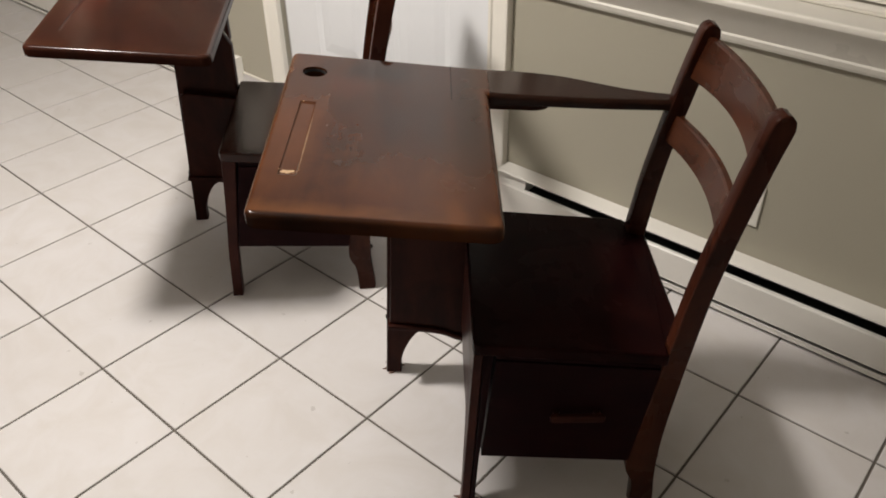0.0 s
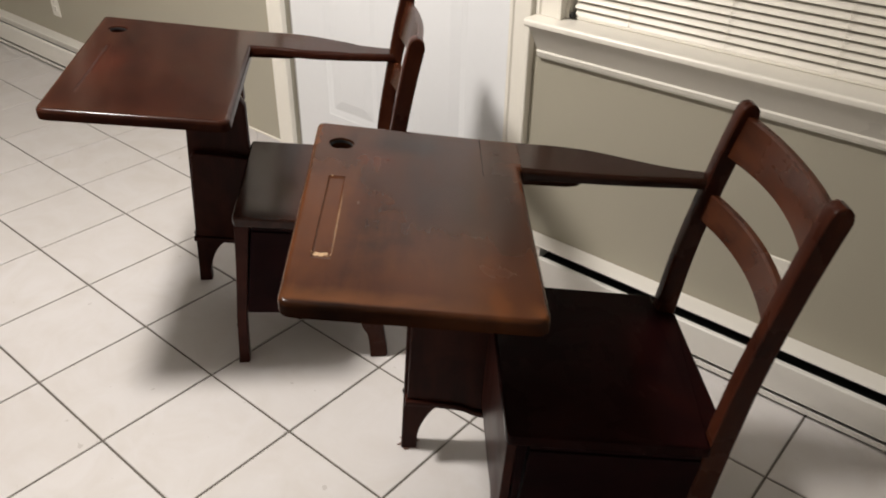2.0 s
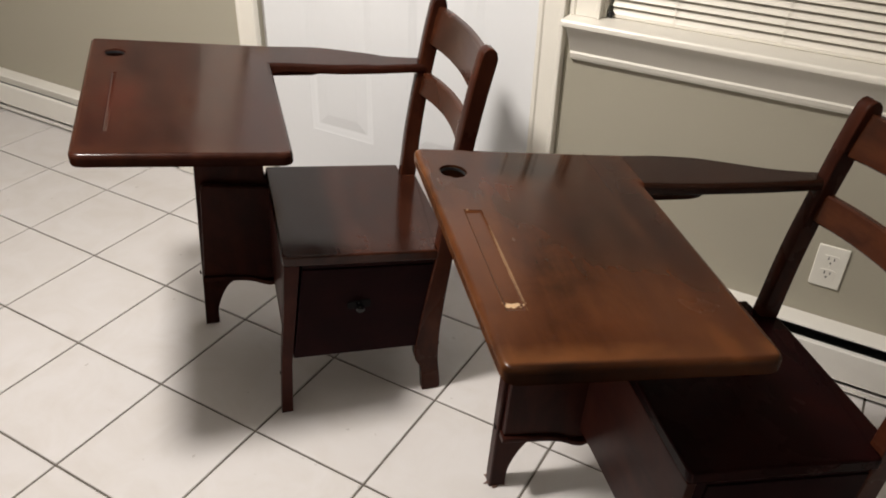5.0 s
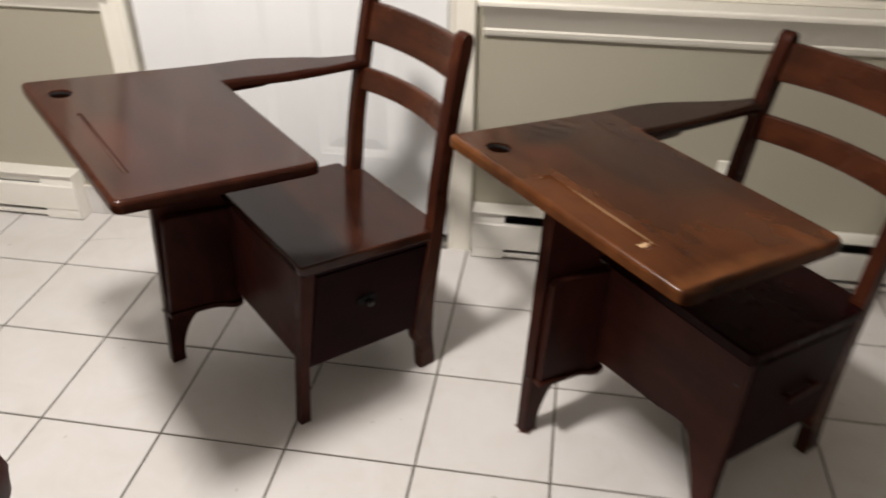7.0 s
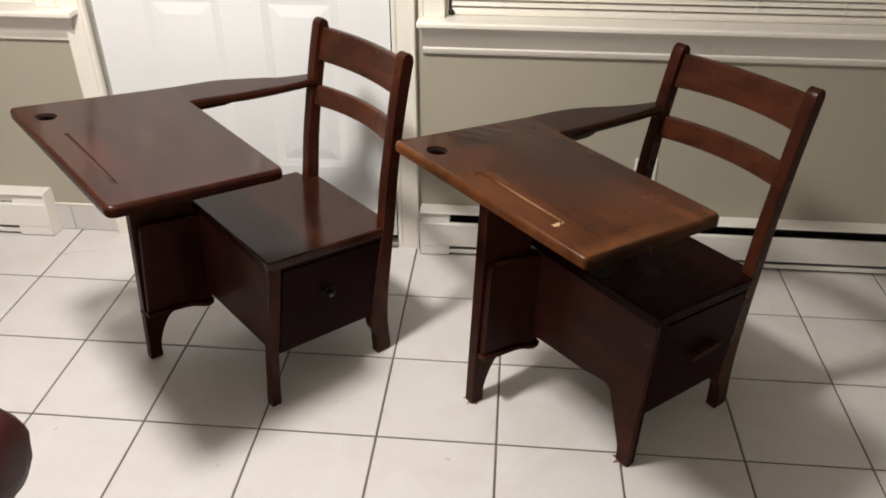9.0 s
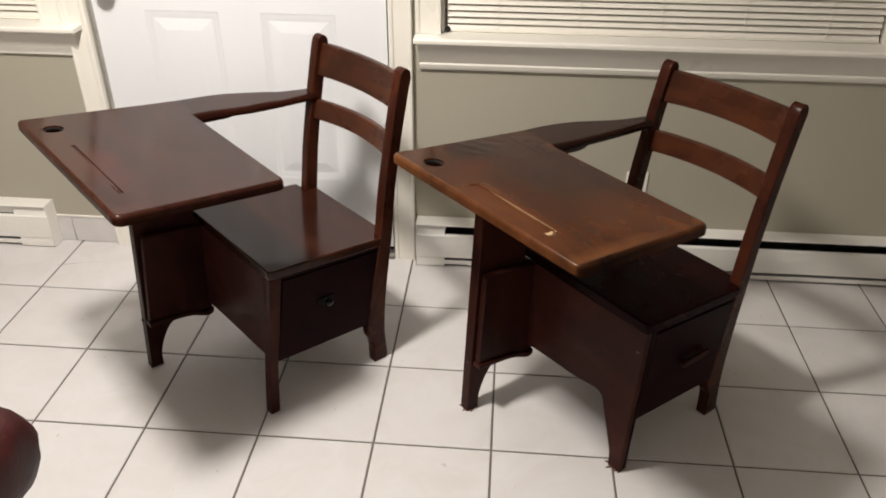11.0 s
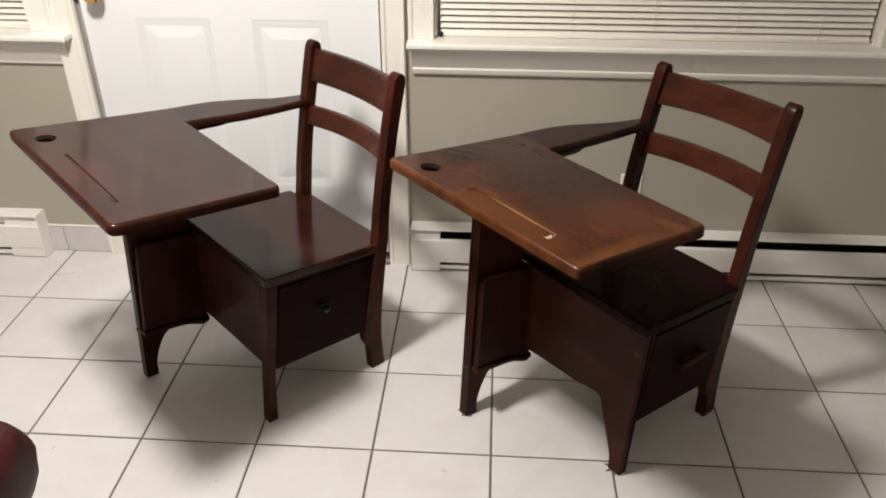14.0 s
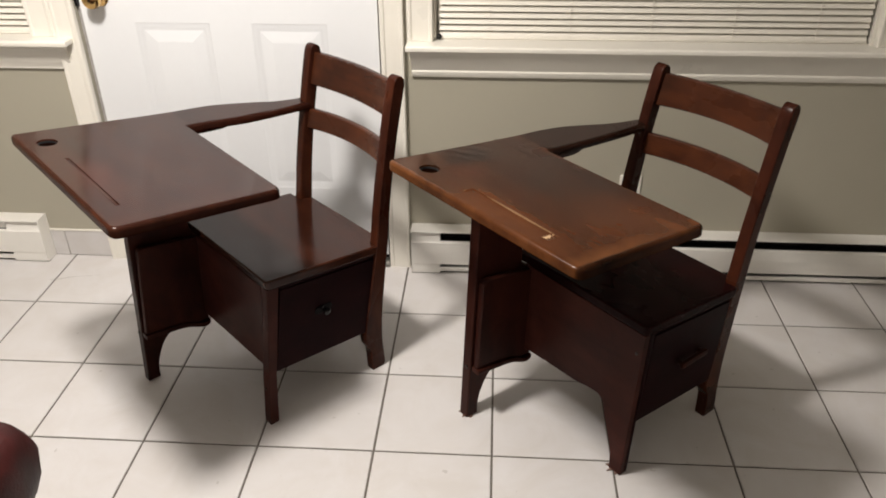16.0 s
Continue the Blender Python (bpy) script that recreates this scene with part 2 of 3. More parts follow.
M_BLACK = plain("black_cavity", (0.006, 0.006, 0.006), 0.7)
M_IRON = plain("dark_iron", (0.006, 0.005, 0.006), 0.14, 0.0, 0.3)
M_BLACKENED = plain("blackened_plate", (0.004, 0.0035, 0.004), 0.5, 0.0, 0.08)
M_BOLT = plain("bolt_steel", (0.05, 0.042, 0.038), 0.4, 0.9)
M_BRASS = plain("polished_brass", (0.75, 0.50, 0.20), 0.16, 1.0)
M_ALU = plain("threshold_metal", (0.30, 0.285, 0.26), 0.4, 0.8)
M_FELT = plain("torn_felt", (0.20, 0.115, 0.09), 0.95)
M_SEAL = plain("door_seal", (0.40, 0.385, 0.37), 0.6)


def leather():
    n = Nodes("oxblood_leather")
    pores = n.noise(n.coords(), 260, 3, 0.6)
    big = n.noise(n.coords((1, 1, 1), (2, 7, 1)), 9, 4)
    base = n.ramp(big, [(0.35, (0.020, 0.0034, 0.0036)), (0.6, (0.055, 0.0075, 0.0068)), (0.75, (0.095, 0.0130, 0.0100))])
    n.bump(n.math("ADD", pores, n.math("MULTIPLY", big, 2.5)), 0.4, 0.003)
    return n.set(Base_Color=base, Roughness=n.grey(big, 0.3, 0.7, 0.42, 0.58), Specular_IOR_Level=0.35)


M_LEATHER = leather()
glass = Nodes("window_glass")
M_GLASS = glass.set(Base_Color=(0.9, 0.95, 0.95), Roughness=0.02, Transmission_Weight=1.0, IOR=1.45)


# ---- building helpers ----
def smoothed(me, angle, flat):
    """Smooth shading, but large plane faces stay flat."""
    me.set_sharp_from_angle(angle=radians(angle))
    me.polygons.foreach_set("use_smooth", [f.area < flat for f in me.polygons])


def mesh_of(bm, material, smooth=35, flat=0.004):
    me = bpy.data.meshes.new("m")
    bmesh.ops.recalc_face_normals(bm, faces=bm.faces)
    bm.to_mesh(me)
    bm.free()
    me.materials.append(material)
    if smooth:
        smoothed(me, smooth, flat)
    return me


def part(name, bm, material, parent=None, label="", smooth=35, flat=0.004):
    ob = new(name, mesh_of(bm, material, smooth, flat))
    ob.parent = parent
    return tagged(ob, label)


def empty(name, m, label, category, group="", kind=""):
    ob = new(name)
    ob.empty_display_size = 0.1
    ob.matrix_world = m
    return tagged(ob, label, category, group, kind)


def box(x0, x1, y0, y1, z0, z1, bevel=0.0, segments=2):
    bm = bmesh.new()
    bmesh.ops.create_cube(bm, size=1)
    for v in bm.verts:
        v.co = ((x0 + x1) / 2 + v.co.x * (x1 - x0), (y0 + y1) / 2 + v.co.y * (y1 - y0), (z0 + z1) / 2 + v.co.z * (z1 - z0))
    if bevel:
        bmesh.ops.bevel(bm, geom=bm.edges[:], offset=bevel, segments=segments, profile=0.5, affect="EDGES", clamp_overlap=True)
    return bm


def extruded(outline, a, b, axis, bevel=0.0, segments=3):
    """A board: an outline of two coordinates, drawn out from a to b along the axis (the outline has the other two, in order)."""
    bm = bmesh.new()

    def place(p, d):
        return {"X": (d, p[0], p[1]), "Y": (p[0], d, p[1]), "Z": (p[0], p[1], d)}[axis]

    low = [bm.verts.new(place(p, a)) for p in outline]
    high = [bm.verts.new(place(p, b)) for p in outline]
    bm.faces.new(low), bm.faces.new(high)
    n = len(outline)
    for i in range(n):
        bm.faces.new((low[i], low[(i + 1) % n], high[(i + 1) % n], high[i]))
    bmesh.ops.recalc_face_normals(bm, faces=bm.faces)
    if bevel:
        rims = [e for e in bm.edges if (e.verts[0] in low) == (e.verts[1] in low)]
        bmesh.ops.bevel(bm, geom=rims, offset=bevel, segments=segments, profile=0.5, affect="EDGES", clamp_overlap=True)
    return bm


def rounded(points, radius, steps=5):
    """The outline with its corners rounded."""
    out = []
    for i, p in enumerate(points):
        p, a, b = Vector(p), Vector(points[i - 1]), Vector(points[(i + 1) % len(points)])
        r = radius[i] if isinstance(radius, (list, tuple)) else radius
        if not r:
            out.append(tuple(p))
            continue
        da, db = (a - p).normalized(), (b - p).normalized()
        p0, p1 = p + da * r, p + db * r
        for k in range(steps + 1):
            t = k / steps
            out.append(tuple((1 - t) ** 2 * p0 + 2 * t * (1 - t) * p + t * t * p1))
    return out


def curve(points, steps=8):
    """A smooth line through the points (Catmull-Rom)."""
    pts = [Vector(p) for p in points]
    pts = [2 * pts[0] - pts[1], *pts, 2 * pts[-1] - pts[-2]]
    out = []
    for i in range(1, len(pts) - 2):
        a, b, c, d = pts[i - 1 : i + 3]
        for k in range(steps):
            t = k / steps
            out.append(tuple(0.5 * (2 * b + (c - a) * t + (2 * a - 5 * b + 4 * c - d) * t * t + (3 * b - a - 3 * c + d) * t**3)))
    return [*out, tuple(pts[-2])]


def lathe(profile, centre, axis, steps=20):
    """A turned body: rows of (radius, distance along the axis)."""
    bm = bmesh.new()
    turn = Vector((0, 0, 1)).rotation_difference(Vector(axis)).to_matrix()
    rings = []
    for r, d in profile:
        rings.append([bm.verts.new(Vector(centre) + turn @ Vector((r * math.cos(2 * math.pi * k / steps), r * math.sin(2 * math.pi * k / steps), d))) for k in range(steps)])
    for lo, hi in zip(rings, rings[1:]):
        for k in range(steps):
            bm.faces.new((lo[k], lo[(k + 1) % steps], hi[(k + 1) % steps], hi[k]))
    bm.faces.new(rings[0]), bm.faces.new(rings[-1])
    return bm


def carved(ob, cutters):
    """Cuts the cutter meshes out of ob for good."""
    made = []
    for bm in cutters:
        cutter = new("cutter", mesh_of(bm, ob.data.materials[0], 0))
        cutter.parent = ob.parent
        cut = ob.modifiers.new("cut", "BOOLEAN")
        cut.operation, cut.object, cut.solver = "DIFFERENCE", cutter, "EXACT"
        made.append(cutter)
    bpy.context.view_layer.update()
    me = bpy.data.meshes.new_from_object(ob.evaluated_get(bpy.context.evaluated_depsgraph_get()))
    ob.modifiers.clear()
    ob.data = me
    for cutter in made:
        bpy.data.objects.remove(cutter)
    return me


def nosed(outline, z0, z1, r, steps=7, low=None):
    """A board with a rounded edge all round: its outline drawn in along its own normals."""
    pts = [Vector(p) for p in outline]
    n = len(pts)
    area = sum(pts[i - 1].x * pts[i].y - pts[i].x * pts[i - 1].y for i in range(n))
    side = 1 if area > 0 else -1
    inward = []
    for i in range(n):
        da, db = (pts[i] - pts[i - 1]).normalized(), (pts[(i + 1) % n] - pts[i]).normalized()
        na, nb = side * Vector((-da.y, da.x)), side * Vector((-db.y, db.x))
        inward.append((na + nb) / (1 + na.dot(nb)))
    q = low or r
    levels = [(q * (1 - math.sin(math.pi / 2 * k / steps)), z0 + q * (1 - math.cos(math.pi / 2 * k / steps))) for k in range(steps + 1)]
    levels += [(r * (1 - math.cos(math.pi / 2 * k / steps)), z1 - r * (1 - math.sin(math.pi / 2 * k / steps))) for k in range(steps + 1)]
    bm = bmesh.new()
    rings = [[bm.verts.new((*(p + w * d), z)) for p, w in zip(pts, inward)] for d, z in levels]
    for a, b in zip(rings, rings[1:]):
        for k in range(n):
            bm.faces.new((a[k], a[(k + 1) % n], b[(k + 1) % n], b[k]))
    bm.faces.new(rings[0]), bm.faces.new(rings[-1])
    return bm


# ---- room ----
T = 0.305
WEST, EAST, SOUTH, NORTH, HIGH = -13 * T, 12 * T, -10 * T, 0.911, 2.5
DOOR = (-1.006, -0.064, 2.05)
WIN_R = (0.093, 1.398, 0.80, 2.02)
WIN_L = (-2.25, -1.150, 0.80, 2.02)

floor = part("floor", box(WEST - 0.1, EAST + 0.1, SOUTH - 0.1, NORTH + 0.2, -0.12, -0.0035), M_GROUT, None, "", 0)
tagged(floor, "grey-brown grout bed under white ceramic floor tiles", "floor", "", "structure")
ceiling = part("ceiling", box(WEST - 0.1, EAST + 0.1, SOUTH - 0.1, NORTH + 0.2, HIGH, HIGH + 0.1), M_CEILING, None, "", 0)
tagged(ceiling, "flat white painted ceiling", "ceiling", "", "structure")


def wall_with_holes(name, holes):
    """The window wall, built of upright and level strips round its openings."""
    bm = bmesh.new()
    xs = sorted({WEST - 0.1, EAST + 0.1, *(x for h in holes for x in h[:2])})
    for x0, x1 in zip(xs, xs[1:]):
        inside = [h for h in holes if h[0] <= x0 and x1 <= h[1]]
        spans = [(0, HIGH)] if not inside else [(0, inside[0][2]), (inside[0][3], HIGH)]
        for z0, z1 in spans:
            if z1 - z0 > 1e-4:
                piece = box(x0, x1, NORTH, NORTH + 0.14, z0, z1)
                me = bpy.data.meshes.new("piece")
                piece.to_mesh(me)
                piece.free()
                bm.from_mesh(me)
                bpy.data.meshes.remove(me)
    bmesh.ops.remove_doubles(bm, verts=bm.verts, dist=1e-5)
    return tagged(part(name, bm, M_WALL, None, "", 0), "grey-beige painted wall with a door and two windows", "wall", "", "structure")


wall_with_holes("wall_north", [(DOOR[0], DOOR[1], -0.01, DOOR[2]), WIN_R, WIN_L])
# unseen walls that close the room, kept pale to bounce fill light
for name, b in (
    ("wall_south", box(WEST - 0.1, EAST + 0.1, SOUTH - 0.1, SOUTH, 0, HIGH)),
    ("wall_west", box(WEST - 0.1, WEST, SOUTH, NORTH, 0, HIGH)),
    ("wall_east", box(EAST, EAST + 0.1, SOUTH, NORTH, 0, HIGH)),
):
    tagged(part(name, b, M_BOUNCE_WALL, None, "", 0), "unseen plain pale wall, added to bounce fill light", "wall", "", "structure")


def casing_profile(width):
    """Across the width: a moulded door casing, as (offset, depth)."""
    return [(0, 0), (0, 0.017), (0.004, 0.021), (0.012, 0.021), (0.016, 0.017), (0.022, 0.0175), (width * 0.55, 0.020),
            (width - 0.014, 0.022), (width - 0.009, 0.025), (width - 0.002, 0.025), (width, 0.022), (width, 0)]


def upright_casing(name, x0, x1, z0, z1, flip, parent, label=""):
    w = x1 - x0
    prof = [((x1 - o) if flip else (x0 + o), NORTH - d) for o, d in casing_profile(w)]
    return part(name, extruded(prof, z0, z1, "Z"), M_TRIM, parent, label, 25)


def level_casing(name, x0, x1, z0, z1, parent):
    prof = [(NORTH - d, z0 + o) for o, d in casing_profile(z1 - z0)]
    return part(name, extruded(prof, x0, x1, "X"), M_TRIM, parent, "", 25)


# door with six moulded panels
door = empty("door_1", Matrix(), "closed white six-panel door with a brass knob", "door", "", "structure")
D0, D1, DTOP, DY = DOOR[0] + 0.012, DOOR[1] - 0.009, 2.036, 0.926
px = [(-0.832, -0.596), (-0.466, -0.230)]
pz = [(0.285, 0.845), (1.00, 1.56), (1.70, 1.92)]
for x0, x1 in ((D0, px[0][0]), (px[0][1], px[1][0]), (px[1][1], D1)):
    part("stile", box(x0, x1, DY, DY + 0.044, 0.028, DTOP), M_DOOR, door, "", 0)
for x0, x1 in px:
    for z0, z1 in ((0.028, pz[0][0]), (pz[0][1], pz[1][0]), (pz[1][1], pz[2][0]), (pz[2][1], DTOP)):
        part("rail", box(x0, x1, DY, DY + 0.044, z0, z1), M_DOOR, door, "", 0)


def door_panel(x0, x1, z0, z1):
    """A raised panel: moulded edge, groove, sloping border and flat field."""
    bm = bmesh.new()
    steps = [(0, 0), (0.003, 0.0012), (0.007, 0.0020), (0.014, 0.0026), (0.018, 0.0042), (0.022, 0.0052), (0.026, 0.0052), (0.060, 0.001), (0.064, 0.0008)]
    rings = []
    for inset, depth in steps:
        rings.append([bm.verts.new((x, DY + depth, z)) for x, z in ((x0 + inset, z0 + inset), (x1 - inset, z0 + inset), (x1 - inset, z1 - inset), (x0 + inset, z1 - inset))])
    for a, b in zip(rings, rings[1:]):
        for k in range(4):
            bm.faces.new((a[k], a[(k + 1) % 4], b[(k + 1) % 4], b[k]))
    bm.faces.new(rings[-1])
    back = [bm.verts.new((v.co.x, DY + 0.04, v.co.z)) for v in rings[0]]
    for k in range(4):
        bm.faces.new((rings[0][k], rings[0][(k + 1) % 4], back[(k + 1) % 4], back[k]))
    bm.faces.new(back)
    return bm


for x0, x1 in px:
    for z0, z1 in pz:
        part("panel", door_panel(x0, x1, z0, z1), M_DOOR, door, "", 20)
KNOB = (-0.928, DY, 0.925)
knob = part("door_knob", lathe([(0.031, 0), (0.031, 0.004), (0.026, 0.008), (0.013, 0.011), (0.011, 0.026), (0.017, 0.032), (0.026, 0.040), (0.0285, 0.050), (0.026, 0.060), (0.018, 0.066), (0.006, 0.068)], KNOB, (0, -1, 0), 28), M_BRASS, door, "round polished brass door knob")
part("keyhole", lathe([(0.004, 0), (0.004, 0.0012)], (KNOB[0], DY - 0.0675, KNOB[2]), (0, -1, 0), 12), M_IRON, knob)
part("strike_plate", box(D0 - 0.010, D0 - 0.002, DY - 0.012, DY + 0.02, 0.895, 0.945, 0.001), M_IRON, door, "dark strike plate at the jamb")
part("seal_strip", box(DOOR[0], D0 - 0.002, DY + 0.004, DY + 0.03, 0.0, 2.04), M_SEAL, door, "grey weather seal in the door gap")
part("seal_strip", box(D1 + 0.002, DOOR[1], DY + 0.012, DY + 0.03, 0.0, 2.04), M_SEAL, door)
part("sweep", box(D0, D1, DY + 0.004, DY + 0.03, 0.012, 0.027), M_IRON, door, "dark sweep under the door")
part("back_board", box(DOOR[0], DOOR[1], 1.02, 1.06, 0, 2.05), M_DOOR, door)
trim = empty("trim_door", Matrix(), "cream painted moulded casing round the door", "door trim", "", "structure")
upright_casing("casing", -1.076, DOOR[0], 0, 2.05, True, trim)
upright_casing("casing", DOOR[1], 0.008, 0, 2.05, False, trim)
level_casing("head_casing", -1.076, 0.014, 2.0515, 2.12, trim)
threshold = part("threshold", extruded([(0.884, 0), (0.888, 0.008), (0.90, 0.014), (1.02, 0.016), (1.02, 0)], DOOR[0] + 0.002, DOOR[1] - 0.002, "X"), M_ALU)
tagged(threshold, "low grey metal threshold under the white door", "threshold", "", "structure")


def window(name, w, label, sill_ends, apron_ends, casing_edges, cords, coved):
    x0, x1, z0, z1 = w
    win = empty(name, Matrix(), label, "window", "", "structure")
    # jambs and head line the opening
    part("jamb", box(x0, x0 + 0.012, NORTH + 0.001, 1.05, z0, z1), M_TRIM, win, "", 0)
    part("jamb", box(x1 - 0.012, x1, NORTH + 0.001, 1.05, z0, z1), M_TRIM, win, "", 0)
    part("head", box(x0 + 0.012, x1 - 0.012, NORTH + 0.001, 1.05, z1 - 0.012, z1), M_TRIM, win, "", 0)
    a, b = x0 + 0.012, x1 - 0.012
    for q in (box(a, a + 0.045, 0.99, 1.03, z0, z1 - 0.012), box(b - 0.045, b, 0.99, 1.03, z0, z1 - 0.012), box(a + 0.045, b - 0.045, 0.99, 1.03, z0 + 0.0065, z0 + 0.05),
              box(a + 0.045, b - 0.045, 0.99, 1.03, z1 - 0.057, z1 - 0.012), box(a + 0.045, b - 0.045, 0.985, 1.03, 1.38, 1.43)):
        part("window_frame", q, M_TRIM, win, "", 0)
    for p0, p1 in ((z0 + 0.05, 1.38), (1.43, z1 - 0.057)):
        pane = part("pane", box(a + 0.045, b - 0.045, 1.008, 1.013, p0, p1), M_GLASS, win, "", 0)
        pane.visible_shadow = False
    nose = rounded([(0.838, z0 - 0.013), (0.838, z0 + 0.006), (1.04, z0 + 0.006), (1.04, z0 - 0.013)], [0.007, 0.008, 0, 0], 4)
    s0, s1 = sill_ends
    part("window_sill", extruded(nose, s0, s1, "X", 0.003, 1), M_TRIM, win, "deep cream painted sill board")
    # moulded apron under the sill
    prof = [(0.847, z0 - 0.0135), (0.859, z0 - 0.030), (0.871, z0 - 0.048), (0.8835, z0 - 0.067), (0.894, z0 - 0.083), (0.8915, z0 - 0.088),
            (0.895, z0 - 0.099), (0.899, z0 - 0.1055), (NORTH, z0 - 0.108), (NORTH, z0 - 0.0135)]
    if coved:
        prof = [(0.872, z0 - 0.0135), (0.874, z0 - 0.030), (0.880, z0 - 0.050), (0.889, z0 - 0.073), (0.898, z0 - 0.090), (0.900, z0 - 0.098), (NORTH, z0 - 0.099), (NORTH, z0 - 0.0135)]
    part("apron", extruded(prof, apron_ends[0], apron_ends[1], "X"), M_TRIM, win, "moulded cream apron below the sill", 25)
    c0, c1 = casing_edges
    upright_casing("casing", c0, x0 + 0.004, z0 + 0.007, z1 + 0.06, False, win)
    upright_casing("casing", x1 - 0.004, c1, z0 + 0.007, z1 + 0.06, True, win)
    level_casing("head_casing", x0 + 0.0055, x1 - 0.0055, z1 - 0.004, z1 + 0.06, win)
    # blind
    blind = empty("venetian_blind", Matrix(), "lowered cream venetian blind with narrow closed slats, hanging over the sill", "window blind", "window blinds")
    lo, hi = x0 + 0.018, x1 - 0.018
    rail = part("bottom_rail", box(lo, hi, 0.920, 0.942, z0 + 0.0065, z0 + 0.0145, 0.003), M_BLIND, blind)
    part("end_cap", lathe([(0.003, -0.004), (0.0075, -0.002), (0.0085, 0.004), (0.006, 0.009), (0.002, 0.010)], (lo + 0.004, 0.918, z0 + 0.0155), (-0.4, -1, 0), 14), M_BLACK, rail, "black end knob")
    part("head_rail", box(lo, hi, 0.918, 0.945, z1 - 0.05, z1 - 0.014, 0.003), M_BLIND, blind)
    pitch, tilt = 0.0190, radians(45)
    count = int((z1 - 0.06 - z0 - 0.02) / pitch)
    prof = []
    for k in range(7):
        s = (k / 6 - 0.5) * 0.0255
        bow = 0.0022 * (1 - (s / 0.01275) ** 2)
        prof.append((s, bow))
    ring = prof + [(s, bo - 0.0007) for s, bo in reversed(prof)]
    turned = [(-s * math.cos(tilt) - bo * math.sin(tilt), -s * math.sin(tilt) * -1 * -1 + bo * math.cos(tilt)) for s, bo in ring]
    slat_mesh = mesh_of(extruded(turned, lo + 0.003, hi - 0.003, "X"), M_BLIND, 60)
    rnd = random.Random(len(name) * 7 + int(x0 * 10))
    for k in range(count):
        slat = new("slat", slat_mesh)
        slat.parent = blind
        slat.location = (rnd.uniform(-0.0008, 0.0008), 0.931, z0 + 0.0240 + k * pitch)
        slat.rotation_euler = (radians(rnd.uniform(-2.0, 2.0)), radians(rnd.uniform(-0.03, 0.03)), 0)
    for x in cords:
        part("ladder_cord", box(x - 0.0005, x + 0.0005, 0.9200, 0.921, z0 + 0.01, z1 - 0.05), M_BLIND, blind, "", 0)
    return win


window("window_1", WIN_R, "white window behind a lowered cream blind", (0.017, 1.475), (0.030, 1.462), (0.018, 1.472), (0.265, 0.505, 0.745, 0.986, 1.226), False)
window("window_2", WIN_L, "narrower white window behind a lowered cream blind", (-2.33, -1.026), (-2.318, -1.049), (-2.324, -1.0775), (-2.0, -1.7, -1.4), True)


# baseboard heaters
def heater(x0, x1, cap_left, cap_right, label, shut):
    ob = empty("baseboard_heater", Matrix(), label, "heater", "baseboard heaters")
    y0 = 0.851
    slot0, slot1 = x0 + cap_left, x1 - cap_right
    top = [(0.9105, 0.168), (y0 + 0.003, 0.168), (y0, 0.1665), (y0, 0.1635), (y0 + 0.003, 0.163), (0.9105, 0.163)]
    part("top_cover", extruded(top, x0, x1, "X", 0.001, 1), M_HEATER, ob)
    front = [(y0 + 0.012, 0.128), (y0 + 0.004, 0.128), (y0, 0.124), (y0 - 0.001, 0.09), (y0, 0.040), (y0 + 0.006, 0.036), (y0 + 0.012, 0.038)]
    part("front_panel", extruded(front, x0 + 0.001, x1 - 0.001, "X"), M_HEATER, ob)
    part("back_plate", box(x0, x1, 0.9045, 0.9105, 0.012, 0.1625), M_BLACK, ob, "dark inner plate")
    part("fin_tube", box(slot0, slot1, 0.868, 0.9035, 0.055, 0.120), M_BLACK, ob, "dark heating fins behind the slot")
    if shut:
        part("damper", extruded([(y0 + 0.010, 0.1625), (y0 + 0.017, 0.129), (y0 + 0.019, 0.129), (y0 + 0.012, 0.1625)], slot0, slot1, "X"), M_HEATER, ob, "closed damper blade in the slot")
    lip = [(y0 + 0.003, 0.026), (y0 + 0.003, 0.012), (y0 + 0.012, 0.006), (0.9105, 0.006), (0.9105, 0.011), (y0 + 0.014, 0.012), (y0 + 0.009, 0.026)]
    part("bottom_lip", extruded(lip, x0, x1, "X"), M_HEATER, ob)
    for a, b, on in ((x0, slot0, cap_left), (slot1, x1, cap_right)):
        if on:
            part("end_cap", extruded([(0.904, 0.004), (y0 + 0.002, 0.004), (y0 + 0.0015, 0.03), (y0 + 0.0035, 0.04), (y0 + 0.0035, 0.126), (y0 + 0.0105, 0.140), (y0 + 0.0105, 0.1625), (0.904, 0.1625)], a + 0.0015, b - 0.0015, "X"), M_HEATER, ob)
            edge = x0 if a == x0 else x1
            part("end_plate", box(edge - 0.0012, edge + 0.0012, y0, 0.9105, 0.003, 0.1685), M_HEATER, ob)
    return ob


heater(0.0165, EAST - 0.002, 0.100, 0.0, "long white enamelled baseboard heater with a dark slot below the window", False)
heater(WEST + 0.002, -1.296, 0.0, 0.125, "white enamelled baseboard heater with a closed end cap, on the wall", True)

# row of base tiles between heater and door casing
base = empty("baseboard", Matrix(), "white ceramic skirting tiles with a pale cap", "baseboard", "", "structure")
for x0, x1 in ((-1.294, -1.2425), (-1.2395, -1.0775)):
    part("tile", box(x0, x1, 0.905, NORTH - 0.0005, 0.002, 0.102, 0.0015), M_TILE, base)
part("cap", box(-1.294, -1.0775, 0.902, NORTH - 0.0005, 0.1025, 0.109, 0.0015), M_TRIM, base, "pale cap strip")


